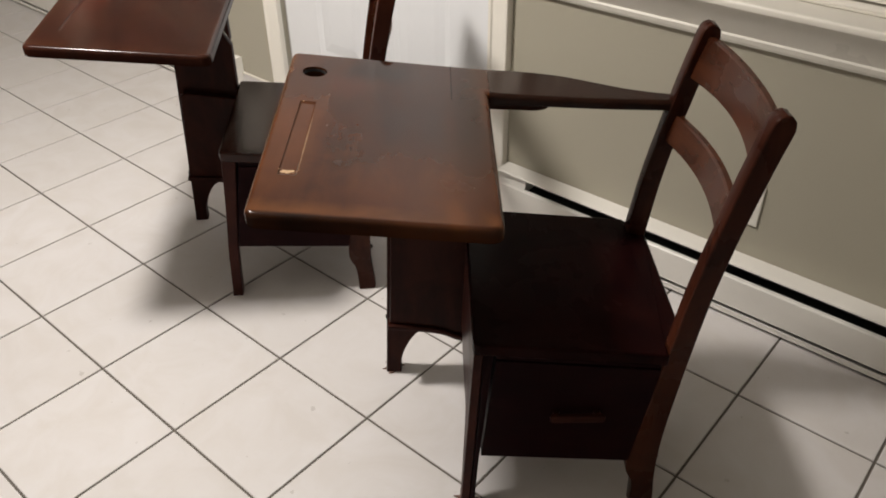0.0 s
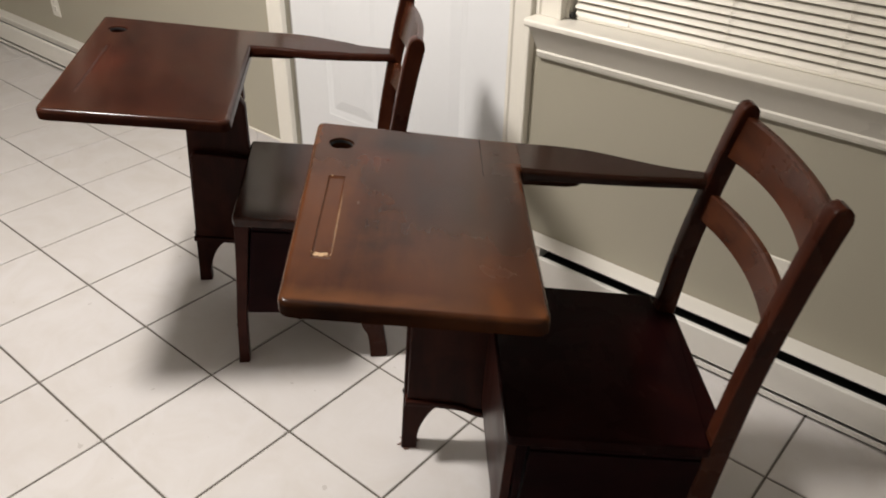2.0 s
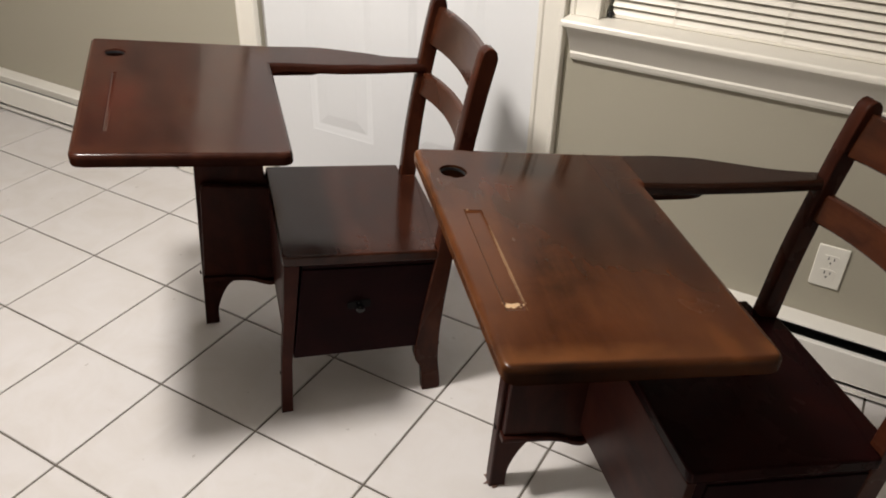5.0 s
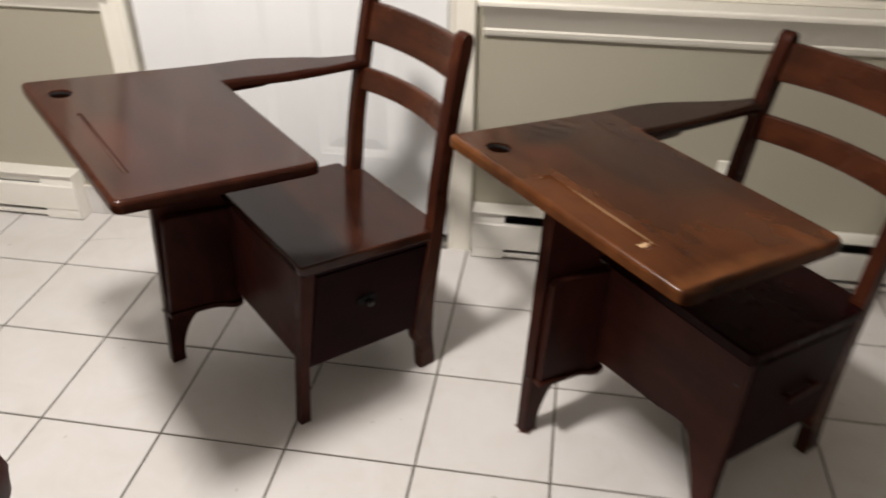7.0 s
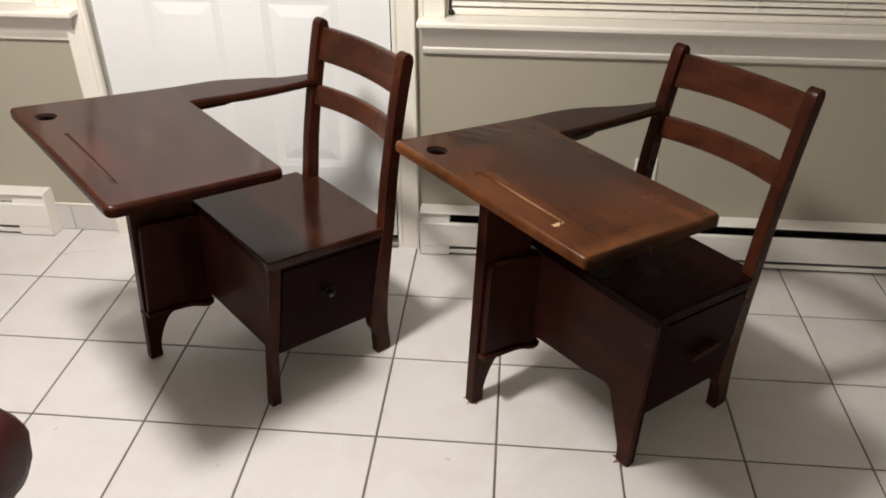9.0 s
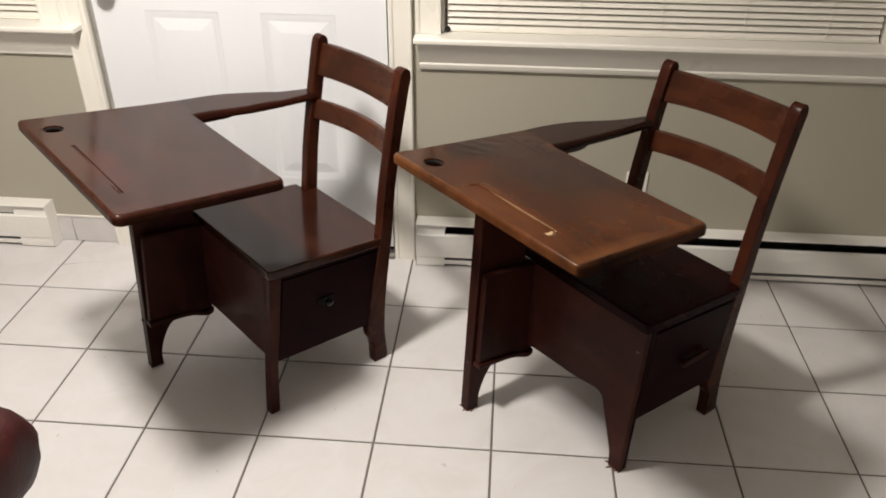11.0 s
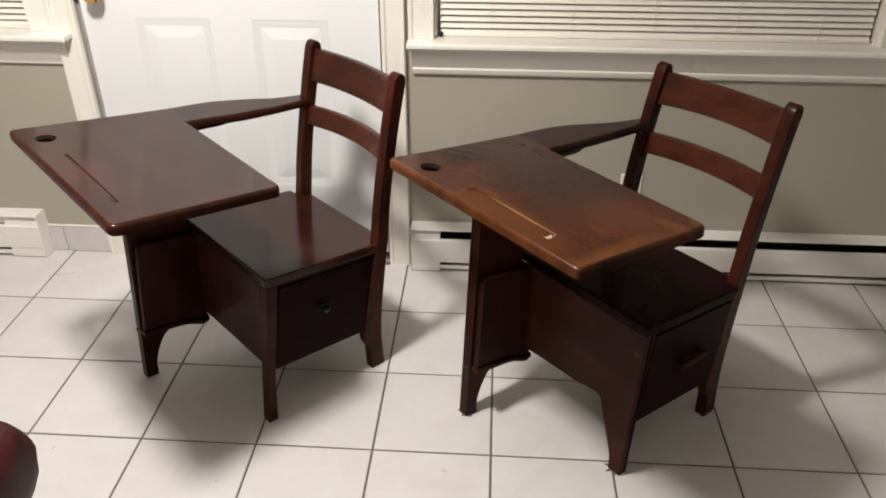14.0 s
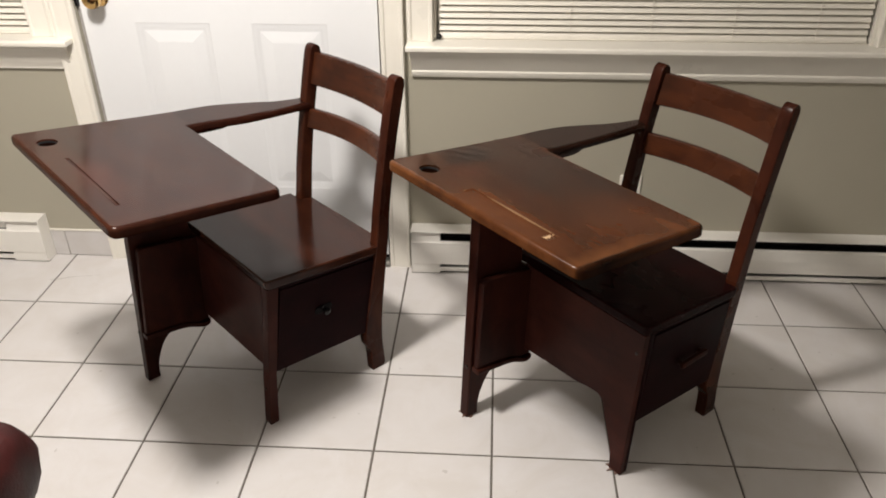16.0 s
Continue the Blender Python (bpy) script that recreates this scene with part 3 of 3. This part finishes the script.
# wall outlets
def outlet(x, z, label):
    ob = empty("wall_outlet", pose(x, NORTH, z), label, "outlet", "wall outlets")
    part("cover_plate", box(-0.035, 0.035, -0.006, 0.0, -0.057, 0.057, 0.003, 3), M_PLATE, ob)
    for dz in (-0.0195, 0.0195):
        face = rounded([(-0.0165, dz - 0.0135), (0.0165, dz - 0.0135), (0.0165, dz + 0.0135), (-0.0165, dz + 0.0135)], 0.007, 4)
        socket = part("socket", extruded(face, -0.0078, -0.004, "Y"), M_PLATE, ob)
        for sx, h in ((-0.0064, 0.0042), (0.0064, 0.0034)):
            part("slot", box(sx - 0.0012, sx + 0.0012, -0.0082, -0.0070, dz + 0.001, dz + 0.001 + 2 * h), M_BLACK, socket, "", 0)
        part("slot", lathe([(0.0024, 0), (0.0024, 0.001)], (0, -0.0073, dz - 0.007), (0, -1, 0), 10), M_BLACK, socket)
    part("screw", lathe([(0.003, 0), (0.0026, 0.001)], (0, -0.0058, 0), (0, -1, 0), 10), M_PLATE, ob)
    return ob


outlet(0.741, 0.3125, "white duplex wall outlet above the heater")
outlet(-2.72, 0.315, "white duplex wall outlet low on the wall")


# ---- school desks ----
def leaning(thing, dx):
    """Shears what lies low on a thing sideways: an old frame out of true."""
    for ob in thing.children_recursive:
        for v in ob.data.vertices:
            v.co.x += dx * max(0.0, 1 - v.co.z / 0.45)


def moved(bm, dy, above=9.0):
    """Shifts what lies below a height along y, fading out towards it."""
    for v in bm.verts:
        v.co.y += dy * (min(1.0, max(0.0, (above - v.co.z) / 0.3)) if above < 9 else 1.0)
    return bm


def board_y(outline, x0, x1, bevel=0.003, segments=2):
    """A board cut from an outline in (y, z)."""
    return extruded(outline, x0, x1, "X", bevel, segments)


def slat_mesh_for(x0, x1, y, z0, z1, bow, thick, sag=0.0):
    """A bowed back slat between the posts. bow: of its lower and upper edge; sag: how far its lower edge rises in the middle."""
    bm = bmesh.new()
    n = 14
    rows = []
    for k in range(n + 1):
        t = 2 * k / n - 1
        x, low = x0 + (x1 - x0) * k / n, z0 + sag * (1 - t * t)
        sec = [(-thick / 2, low + 0.003), (-thick / 2, z1 - 0.003), (-thick / 2 + 0.003, z1), (thick / 2 - 0.003, z1), (thick / 2, z1 - 0.003), (thick / 2, low + 0.003), (thick / 2 - 0.003, low), (-thick / 2 + 0.003, low)]
        row = []
        for d, z in sec:
            u = (z - z0) / (z1 - z0)
            back = (bow[0] + (bow[1] - bow[0]) * u) * (1 - t * t)
            row.append(bm.verts.new((x, y + back + d + 0.27 * (z - (z0 + z1) / 2), z)))
        rows.append(row)
    for a, b in zip(rows, rows[1:]):
        for k in range(8):
            bm.faces.new((a[k], a[(k + 1) % 8], b[(k + 1) % 8], b[k]))
    bm.faces.new(rows[0]), bm.faces.new(rows[-1])
    return bm


def groove_cutter(x0, x1, y0, y1, depth):
    """A shallow pencil groove with steep sides, whose ends run out."""
    bm = bmesh.new()
    rings = []
    for x, share in ((x0, 0.15), (x0 + 0.006, 1.0), (x1 - 0.006, 1.0), (x1, 0.4)):
        low = [(y0, 0.0001), (y0 + 0.0012, 0.8), (y0 + 0.003, 1.0), (y1 - 0.003, 1.0), (y1 - 0.0010, 0.85), (y1, 0.1)]
        ring = [(y1, 0.79), (y0, 0.79)] + [(y, 0.770 - d * share * depth) for y, d in low]
        rings.append([bm.verts.new((x, y, z)) for y, z in ring])
    for a, b in zip(rings, rings[1:]):
        for k in range(len(a)):
            bm.faces.new((a[k], a[(k + 1) % len(a)], b[(k + 1) % len(a)], b[k]))
    bm.faces.new(rings[0]), bm.faces.new(rings[-1])
    return bm


def school_desk(place, label, top_material, arm_material, seat_material, pull, seams, groove, plan, hole, lift, fall, tilt, ahead, form):
    post_left, post_right, lean_in, arm_drop, arm_wide, wide_leg, drawer_lift = form
    desk = empty("school_desk", place, label, "school desk", "antique school desks")
    # writing top with ink hole and pencil groove, and the arm that runs on from it
    right, left, rear, notch, side = plan
    outer = curve([(0.075, 0.737), (0.070, 0.70), (0.056, 0.645), (0.034, 0.59), (0.012, 0.535), (0.001, 0.49), (side * 0.7, 0.44), (side, 0.380)], 4)
    inner = curve([notch, (0.115 + arm_wide * 0.3, 0.43), (0.119 + arm_wide * 0.7, 0.50), (0.120 + arm_wide, 0.60), (0.118 + arm_wide, 0.68), (0.116 + arm_wide, 0.737)], 4)
    corners = rounded([(side, 0.30), right, left, rear, (0.30, (rear[1] + notch[1]) / 2)], [0, 0.017, 0.022, 0.026, 0], 7)
    bm = nosed(outer + corners + inner, 0.7450, 0.770, 0.0095, 7, 0.004)
    top = part("desktop", bm, top_material, desk, "worn wooden writing top")
    gx0, gx1, gy0, gy1, deep = groove
    cuts = [lathe([(0.031, 0.72), (0.031, 0.7610), (0.0215, 0.7611), (0.0215, 0.766), (0.0232, 0.7705), (0.0232, 0.79)], (*hole, 0), (0, 0, 1), 28),
            groove_cutter(gx0, gx1, gy0, gy1, deep)]
    whole = carved(top, cuts)
    halves = []
    for keep_arm in (False, True):
        bm = bmesh.new()
        bm.from_mesh(whole)
        bmesh.ops.bisect_plane(bm, geom=bm.verts[:] + bm.edges[:] + bm.faces[:], plane_co=(0, 0.381 + (0.0004 if keep_arm else -0.0004) * len(seams), 0), plane_no=(0, -1 if keep_arm else 1, 0), clear_outer=True)
        bmesh.ops.holes_fill(bm, edges=[e for e in bm.edges if e.is_boundary], sides=0)
        for v in bm.verts:
            if keep_arm and v.co.z < 0.757:
                v.co.z += 0.005 * min(1.0, (v.co.y - 0.381) / 0.04)
            v.co.z += lift - fall * min(v.co.y, 0.381) - 0.052 * max(0, v.co.y - 0.381) - tilt * v.co.x
            if keep_arm:
                v.co.z -= arm_drop * min(1.0, (v.co.y - 0.381) / 0.15) * (1.5 if v.co.z < 0.72 else 1.0)
        halves.append(mesh_of(bm, arm_material if keep_arm else top_material, 40))
    top.data = halves[0]
    arm = new("arm", halves[1])
    arm.parent = desk
    tagged(arm, "curved armrest joining the top to the back")
    # thin black tube added to keep the inside of the hole dark
    tube = lathe([(0.0213, 0.7613), (0.0213, 0.7665), (0.0205, 0.7665), (0.0205, 0.7613)], (*hole, 0), (0, 0, 1), 28)
    bmesh.ops.delete(tube, geom=[f for f in tube.faces if len(f.verts) > 4], context="FACES_ONLY")
    for v in tube.verts:
        v.co.z += lift - fall * v.co.y - tilt * v.co.x
    part("hole_lining", tube, M_BLACK, top, "added black lining inside the inkwell hole")
    for y in seams:
        joint = box(side + 0.004, 0.150, y - 0.0007, y + 0.0007, 0.764, 0.7703)
        for v in joint.verts:
            v.co.z += lift - fall * v.co.y - tilt * v.co.x
        part("joint", joint, M_BLACK, top, "dark glue joint across the top", 0)
    cleat = [(0.31, 0.718), (0.31, 0.700), (0.467, 0.690), (0.485, 0.692), (0.497, 0.699), (0.502, 0.708), (0.502, 0.714), (0.40, 0.718)]
    cleat = [(y, z + (0.001 if wide_leg and z < 0.70 else 0.0)) for y, z in cleat]
    part("cleat", board_y([(y, z + lift + (0.11 - fall) * 0.38 - tilt * 0.075) for y, z in cleat], 0.040, 0.111, 0.003), arm_material, desk, "short rounded cleat below the arm")
    # posts: back leg and back upright in one
    front = curve([(0.659, 0.0), (0.657, 0.05), (0.653, 0.078), (0.642, 0.100), (0.638, 0.125), (0.640, 0.16), (0.652, 0.25), (0.676, 0.42), (0.692, 0.54), (0.714, 0.66), (0.736, 0.77), (0.753, 0.842)], 4)
    rear = curve([(0.790, 0.838), (0.771, 0.76), (0.750, 0.66), (0.731, 0.55), (0.720, 0.46), (0.708, 0.34), (0.697, 0.2), (0.697, 0.10), (0.704, 0.014), (0.698, 0.0)], 4)
    tip = [(0.757, 0.853), (0.763, 0.860), (0.772, 0.863), (0.781, 0.860), (0.788, 0.852)]
    for x0 in (0.085 + post_left, 0.454 + post_right):
        shaft = moved(board_y(front + tip + rear, x0, x0 + 0.031, 0.0055, 3), ahead * 0.8, 0.4)
        for v in shaft.verts:
            v.co.x += (lean_in if x0 < 0.3 else 0.0) * min(1.0, max(0.0, (v.co.z - 0.60) / 0.24))
        post = part("post", shaft, M_POST, desk)
        for y, z in ((0.6965 + ahead * 0.7, 0.135), (0.7125, 0.395)):
            part("bolt", lathe([(0.006, -0.002), (0.006, 0.002), (0.003, 0.005)], (x0 + 0.0155, y, z), (0, 1, 0.0), 10), M_BOLT, post)
    top_slat = (0.760, 0.841, (0.026, 0.017), 0.015, 0.003) if wide_leg else (0.754, 0.841, (0.019, 0.017), 0.015, 0.0)
    part("top_slat", slat_mesh_for(0.110 + post_left, 0.462 + post_right, 0.763, *top_slat), M_BACK, desk)
    part("lower_slat", slat_mesh_for(0.110 + post_left, 0.462 + post_right, 0.733, 0.631, 0.685, (0.024, 0.026), 0.015, 0.002), M_BACK, desk)
    part("bolt", lathe([(0.007, 0), (0.007, 0.003), (0.004, 0.006)], (0.101, 0.722, 0.688), (0, -1, -0.2), 10), M_BOLT, desk)
    # seat, falling to the back
    seat_line = rounded([(0.062, 0.338), (0.490, 0.338), (0.490, 0.676), (0.462, 0.680), (0.455, 0.714), (0.120, 0.714), (0.113, 0.680), (0.062, 0.676)], [0.012, 0.014, 0.004, 0, 0.003, 0.003, 0, 0.004], 4)
    bm = nosed(seat_line, 0.4215, 0.448, 0.005, 5)
    for v in bm.verts:
        v.co.z -= 0.095 * (v.co.y - 0.338)
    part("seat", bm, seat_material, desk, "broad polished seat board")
    # box below the seat
    if wide_leg:
        foot = curve([(0.094, 0.146), (0.112, 0.160), (0.14, 0.168), (0.20, 0.173), (0.30, 0.178), (0.348, 0.186), (0.378, 0.187), (0.397, 0.174), (0.410, 0.141), (0.430, 0.092), (0.445, 0.050), (0.4515, 0.0)], 4) + [(0.4870, 0.0), (0.4870, 0.4205)]
    else:
        foot = curve([(0.094, 0.146), (0.110, 0.158), (0.14, 0.167), (0.43, 0.170), (0.449, 0.166), (0.4567, 0.150)], 4) + [(0.4567, 0.4205)]
    panel = extruded([*foot, (0.094, 0.4205)], 0.3400, 0.3560, "Y", 0.0012, 1)
    for v in panel.verts:
        v.co.y -= 0.3405 - np.interp(v.co.z, (0, 0.15, 0.30, 0.421), (0.319, 0.329, 0.337, 0.3405)) if wide_leg else 0.053 * (0.4205 - v.co.z)
    part("front_panel", panel, M_PANEL, desk)
    part("back_panel", box(0.105, 0.455, 0.662, 0.676, 0.150, 0.391, 0.002), M_PANEL, desk)
    part("side_panel", board_y([(0.371, 0.145), (0.655, 0.135), (0.661, 0.392), (0.371, 0.420)], 0.088, 0.104, 0.002), M_PANEL, desk)
    part("bottom_panel", box(0.105, 0.450, 0.358 + ahead, 0.650, 0.176, 0.186), M_PANEL, desk)
    part("rail", board_y([(0.3785, 0.4165), (0.3785, 0.4055), (0.668, 0.378), (0.671, 0.389)], 0.452, 0.4815, 0.001), M_SHADE_SIDE, desk)
    drawer = part("drawer", board_y([(0.3575 + ahead * 0.88, 0.157 + drawer_lift), (0.645, 0.137 + drawer_lift), (0.668, 0.376), (0.3785 + ahead * 0.05, 0.404)], 0.452, 0.4845, 0.002), M_SHADE_SIDE, desk, "flat dark drawer front")
    if pull == "bar":
        part("pull", board_y(rounded([(0.479, 0.267), (0.579, 0.267), (0.579, 0.284), (0.479, 0.284)], 0.007, 3), 0.495, 0.505, 0.003), M_SIDE, drawer, "dark wooden bar pull")
        for y in (0.492, 0.566):
            part("pull_foot", lathe([(0.007, 0), (0.005, 0.006), (0.006, 0.013)], (0.4835, y, 0.275), (1, 0, 0), 12), M_SIDE, drawer)
    else:
        plate = rounded([(0.470, 0.283), (0.524, 0.283), (0.524, 0.305), (0.470, 0.305)], 0.010, 4)
        part("pull_plate", board_y(plate, 0.484, 0.4865, 0.0008, 1), M_BLACKENED, drawer, "dark oval plate behind the knob")
        part("pull", lathe([(0.0075, 0), (0.0055, 0.003), (0.005, 0.008), (0.008, 0.011), (0.0105, 0.015), (0.0100, 0.019), (0.006, 0.0220), (0.002, 0.023)], (0.4865, 0.497, 0.294), (1, 0, 0), 22), M_IRON, drawer, "small dark metal knob")
    # front leg at the open side
    leg = [(0.3405, 0.421), (0.337, 0.30), (0.329, 0.15), (0.319, 0.0), (0.345, 0.0), (0.353, 0.15), (0.361, 0.25), (0.374, 0.419)]
    if wide_leg:
        # the front board itself runs down to the floor, with the leg behind it
        leg = [(y + (0.0158 if k < 4 else 0.0), z) for k, (y, z) in enumerate(leg)]
    # behind the wide front board the leg takes the colour darkened for shade
    front_leg = part("leg", moved(board_y(leg, 0.4565, 0.487, 0.0018), ahead, 0.42), M_SHADE_SIDE if wide_leg else M_PANEL, desk, "tapered front leg")
    part("bolt", lathe([(0.005, 0), (0.005, 0.002), (0.003, 0.003)], (0.471, 0.3275 + ahead, 0.115), (0, -1, 0), 10), M_BOLT, front_leg)
    part("bolt", lathe([(0.005, 0), (0.005, 0.002), (0.003, 0.003)], (0.470, 0.3395, 0.365), (0, -1, 0), 10), M_BOLT, front_leg)
    # pedestal below the top, with arched foot
    arch = curve([(0.186, 0.0), (0.189, 0.045), (0.205, 0.09), (0.228, 0.124), (0.256, 0.137), (0.286, 0.135), (0.310, 0.122), (0.332, 0.116), (0.3515, 0.120)], 5)
    waist = 0.325 if wide_leg else 0.336
    ped = [(0.150, 0.0), *arch, (0.3515, 0.4115), (waist, 0.43 if wide_leg else 0.44), (waist, 0.561), (0.312, 0.599), (0.285, 0.640), (0.285, 0.672), (0.309, 0.628), (waist, 0.577 + (0.336 - waist) * 1.8), (0.336, 0.7095 + lift * 0.6), (0.187, 0.7265 + lift * 0.6)]
    pedestal = part("pedestal", moved(board_y(ped, 0.062, 0.095, 0.004), ahead * 0.85, 0.5), M_SIDE, desk, "upright pedestal board with an arched foot")
    lower = curve([(0.162, 0.160), (0.200, 0.157), (0.236, 0.153), (0.264, 0.149), (0.290, 0.142), (0.315, 0.129), (0.335, 0.123), (0.350, 0.128)], 4)
    upper = [(y + 0.001, z + 0.013) for y, z in reversed(lower)]
    part("ledge", moved(board_y(lower + upper, 0.096, 0.124, 0.003), ahead * 0.85), M_SIDE, desk, "wavy shelf edge above the arch")
    holder = [(0.1665, 0.1735), (0.20, 0.170), (0.236, 0.166), (0.264, 0.160), (0.29, 0.154), (0.315, 0.142), (0.3505, 0.141), (0.3505, 0.412), (0.30, 0.421), (0.20, 0.437), (0.187, 0.436), (0.1805, 0.429)]
    part("book_panel", moved(board_y(holder, 0.0955, 0.116, 0.004), ahead * 0.85, 0.5), M_SIDE, desk, "lower board of the book holder")
    part("bolt", lathe([(0.006, 0), (0.006, 0.002), (0.003, 0.004)], (0.080, 0.1592 + ahead * 0.85, 0.165), (0, -1, 0), 10), M_BOLT, pedestal)
    if pull != "bar":
        leaning(desk, -0.010)
        return desk
    # torn felt under two of the feet
    for x, y, size, below in ((0.078, 0.166 + ahead * 0.85, 0.021, pedestal), (0.463, 0.330, 0.020, front_leg)):
        bm = bmesh.new()
        ring = [bm.verts.new((x + r * math.cos(a), y + 0.9 * r * math.sin(a), 0.0012)) for a, r in ((k * 0.45, size + 0.009 * math.sin(k * 2.7 + 40 * x)) for k in range(14))]
        face = bm.faces.new(ring)
        drawn = bmesh.ops.extrude_face_region(bm, geom=[face])
        for v in drawn["geom"]:
            if isinstance(v, bmesh.types.BMVert):
                v.co.z += 0.0022
        part("felt_pad", bm, M_FELT, below, "torn dark felt pad", 0)
    return desk


school_desk(pose(0.0613, 0.1073, 0, 0, 0, -48.82), "old walnut school desk with a worn, chipped writing top", M_TOP_WORN, M_ARM, M_SEAT_SHADED, "bar", (0.309,), (0.200, 0.452, 0.043, 0.071, 0.0028),
            ((-0.014, 0.0), (0.564, 0.011), (0.562, 0.379), (0.110, 0.379), -0.008), (0.074, 0.053), 0.0005, 0.100, 0.009, 0.0,
            (0.0, 0.0, 0.006, 0.0, 0.0, True, 0.0))
school_desk(pose(-0.8397, 0.1964, 0, 0, 0, -44.6), "old red-brown school desk with polished top and knobbed drawer", M_TOP_DARK, M_TOP_DARK, M_SEAT, "knob", (), (0.190, 0.470, 0.0465, 0.0560, 0.0030),
            ((-0.011, -0.010), (0.565, -0.003), (0.561, 0.3775), (0.116, 0.3755), -0.003), (0.080, 0.046), 0.007, 0.110, 0.036, -0.017,
            (0.006, 0.005, 0.0, 0.004, 0.010, False, 0.007))


# ---- leather armchair at the edge of the view ----
chair = empty("armchair", pose(-0.553, -0.603, 0, 0, 0, 0), "oxblood leather armchair with rolled arms on the tiles", "armchair")


def rolled_arm(y):
    bm = bmesh.new()
    n, rings = 22, []
    for x, r, drop in ((-0.80, 0.080, 0), (-0.5, 0.086, 0), (-0.12, 0.088, 0), (0.02, 0.087, 0.001), (0.055, 0.082, 0.003), (0.076, 0.070, 0.006), (0.087, 0.052, 0.009), (0.091, 0.028, 0.011)):
        ring = []
        for k in range(n):
            a = 2 * math.pi * k / n
            ripple = 1 + 0.034 * math.sin(9 * a + 9 * x)
            ring.append(bm.verts.new((x, y + r * ripple * math.cos(a), 0.522 - drop + r * ripple * math.sin(a))))
        rings.append(ring)
    for a, b in zip(rings, rings[1:]):
        for k in range(n):
            bm.faces.new((a[k], a[(k + 1) % n], b[(k + 1) % n], b[k]))
    bm.faces.new(rings[0]), bm.faces.new(rings[-1])
    return bm


for y in (0.0, -0.72):
    part("arm", rolled_arm(y), M_LEATHER, chair, "", 60, 9)
    part("arm_panel", box(-0.80, 0.020, y - 0.064, y + 0.064, 0.0, 0.50, 0.025, 3), M_LEATHER, chair)
part("seat", box(-0.72, 0.05, -0.655, -0.065, 0.0, 0.40, 0.04, 3), M_LEATHER, chair)
part("backrest", box(-0.92, -0.72, -0.78, 0.06, 0.0, 0.92, 0.06, 3), M_LEATHER, chair)

# ---- floor tiles ----
def tile_mesh(w, h):
    g, b = 0.0028, 0.0018
    bm = bmesh.new()
    low = [bm.verts.new((x, y, -0.0034)) for x, y in ((g, g), (w - g, g), (w - g, h - g), (g, h - g))]
    mid = [bm.verts.new((v.co.x, v.co.y, -0.0012)) for v in low]
    high = [bm.verts.new((x, y, 0)) for x, y in ((g + b, g + b), (w - g - b, g + b), (w - g - b, h - g - b), (g + b, h - g - b))]
    for a, c in ((low, mid), (mid, high)):
        for k in range(4):
            bm.faces.new((a[k], a[(k + 1) % 4], c[(k + 1) % 4], c[k]))
    bm.faces.new(high)
    return mesh_of(bm, M_TILE, 0)


tile = tile_mesh(T, T)
far_tiles = bmesh.new()
for i in range(-13, 12):
    for j in range(-10, 3):
        if i < 7:
            ob = new("tile", tile)
            ob.parent = floor
            ob.location = (i * T, j * T, 0)
        else:
            start = len(far_tiles.verts)
            far_tiles.from_mesh(tile)
            far_tiles.verts.ensure_lookup_table()
            for v in far_tiles.verts[start:]:
                v.co += Vector((i * T, j * T, 0))
tagged(part("far_tiles", far_tiles, M_TILE, floor, "rest of the tiled floor", 50), kind="stuff")
# hairline crack across a corner of one tile
bm = bmesh.new()
line = curve([(-1.236, 0.741), (-1.205, 0.747), (-1.18, 0.756), (-1.149, 0.766), (-1.11, 0.772), (-1.07, 0.783)], 3)
sides = [[bm.verts.new((x, y + d * (1 - k / len(line)), 0.0004)) for k, (x, y) in enumerate(line)] for d in (-0.0009, 0.0009)]
for k in range(len(line) - 1):
    bm.faces.new((sides[0][k], sides[0][k + 1], sides[1][k + 1], sides[1][k]))
part("crack", bm, M_GROUT, floor, "hairline crack in a tile", 0)
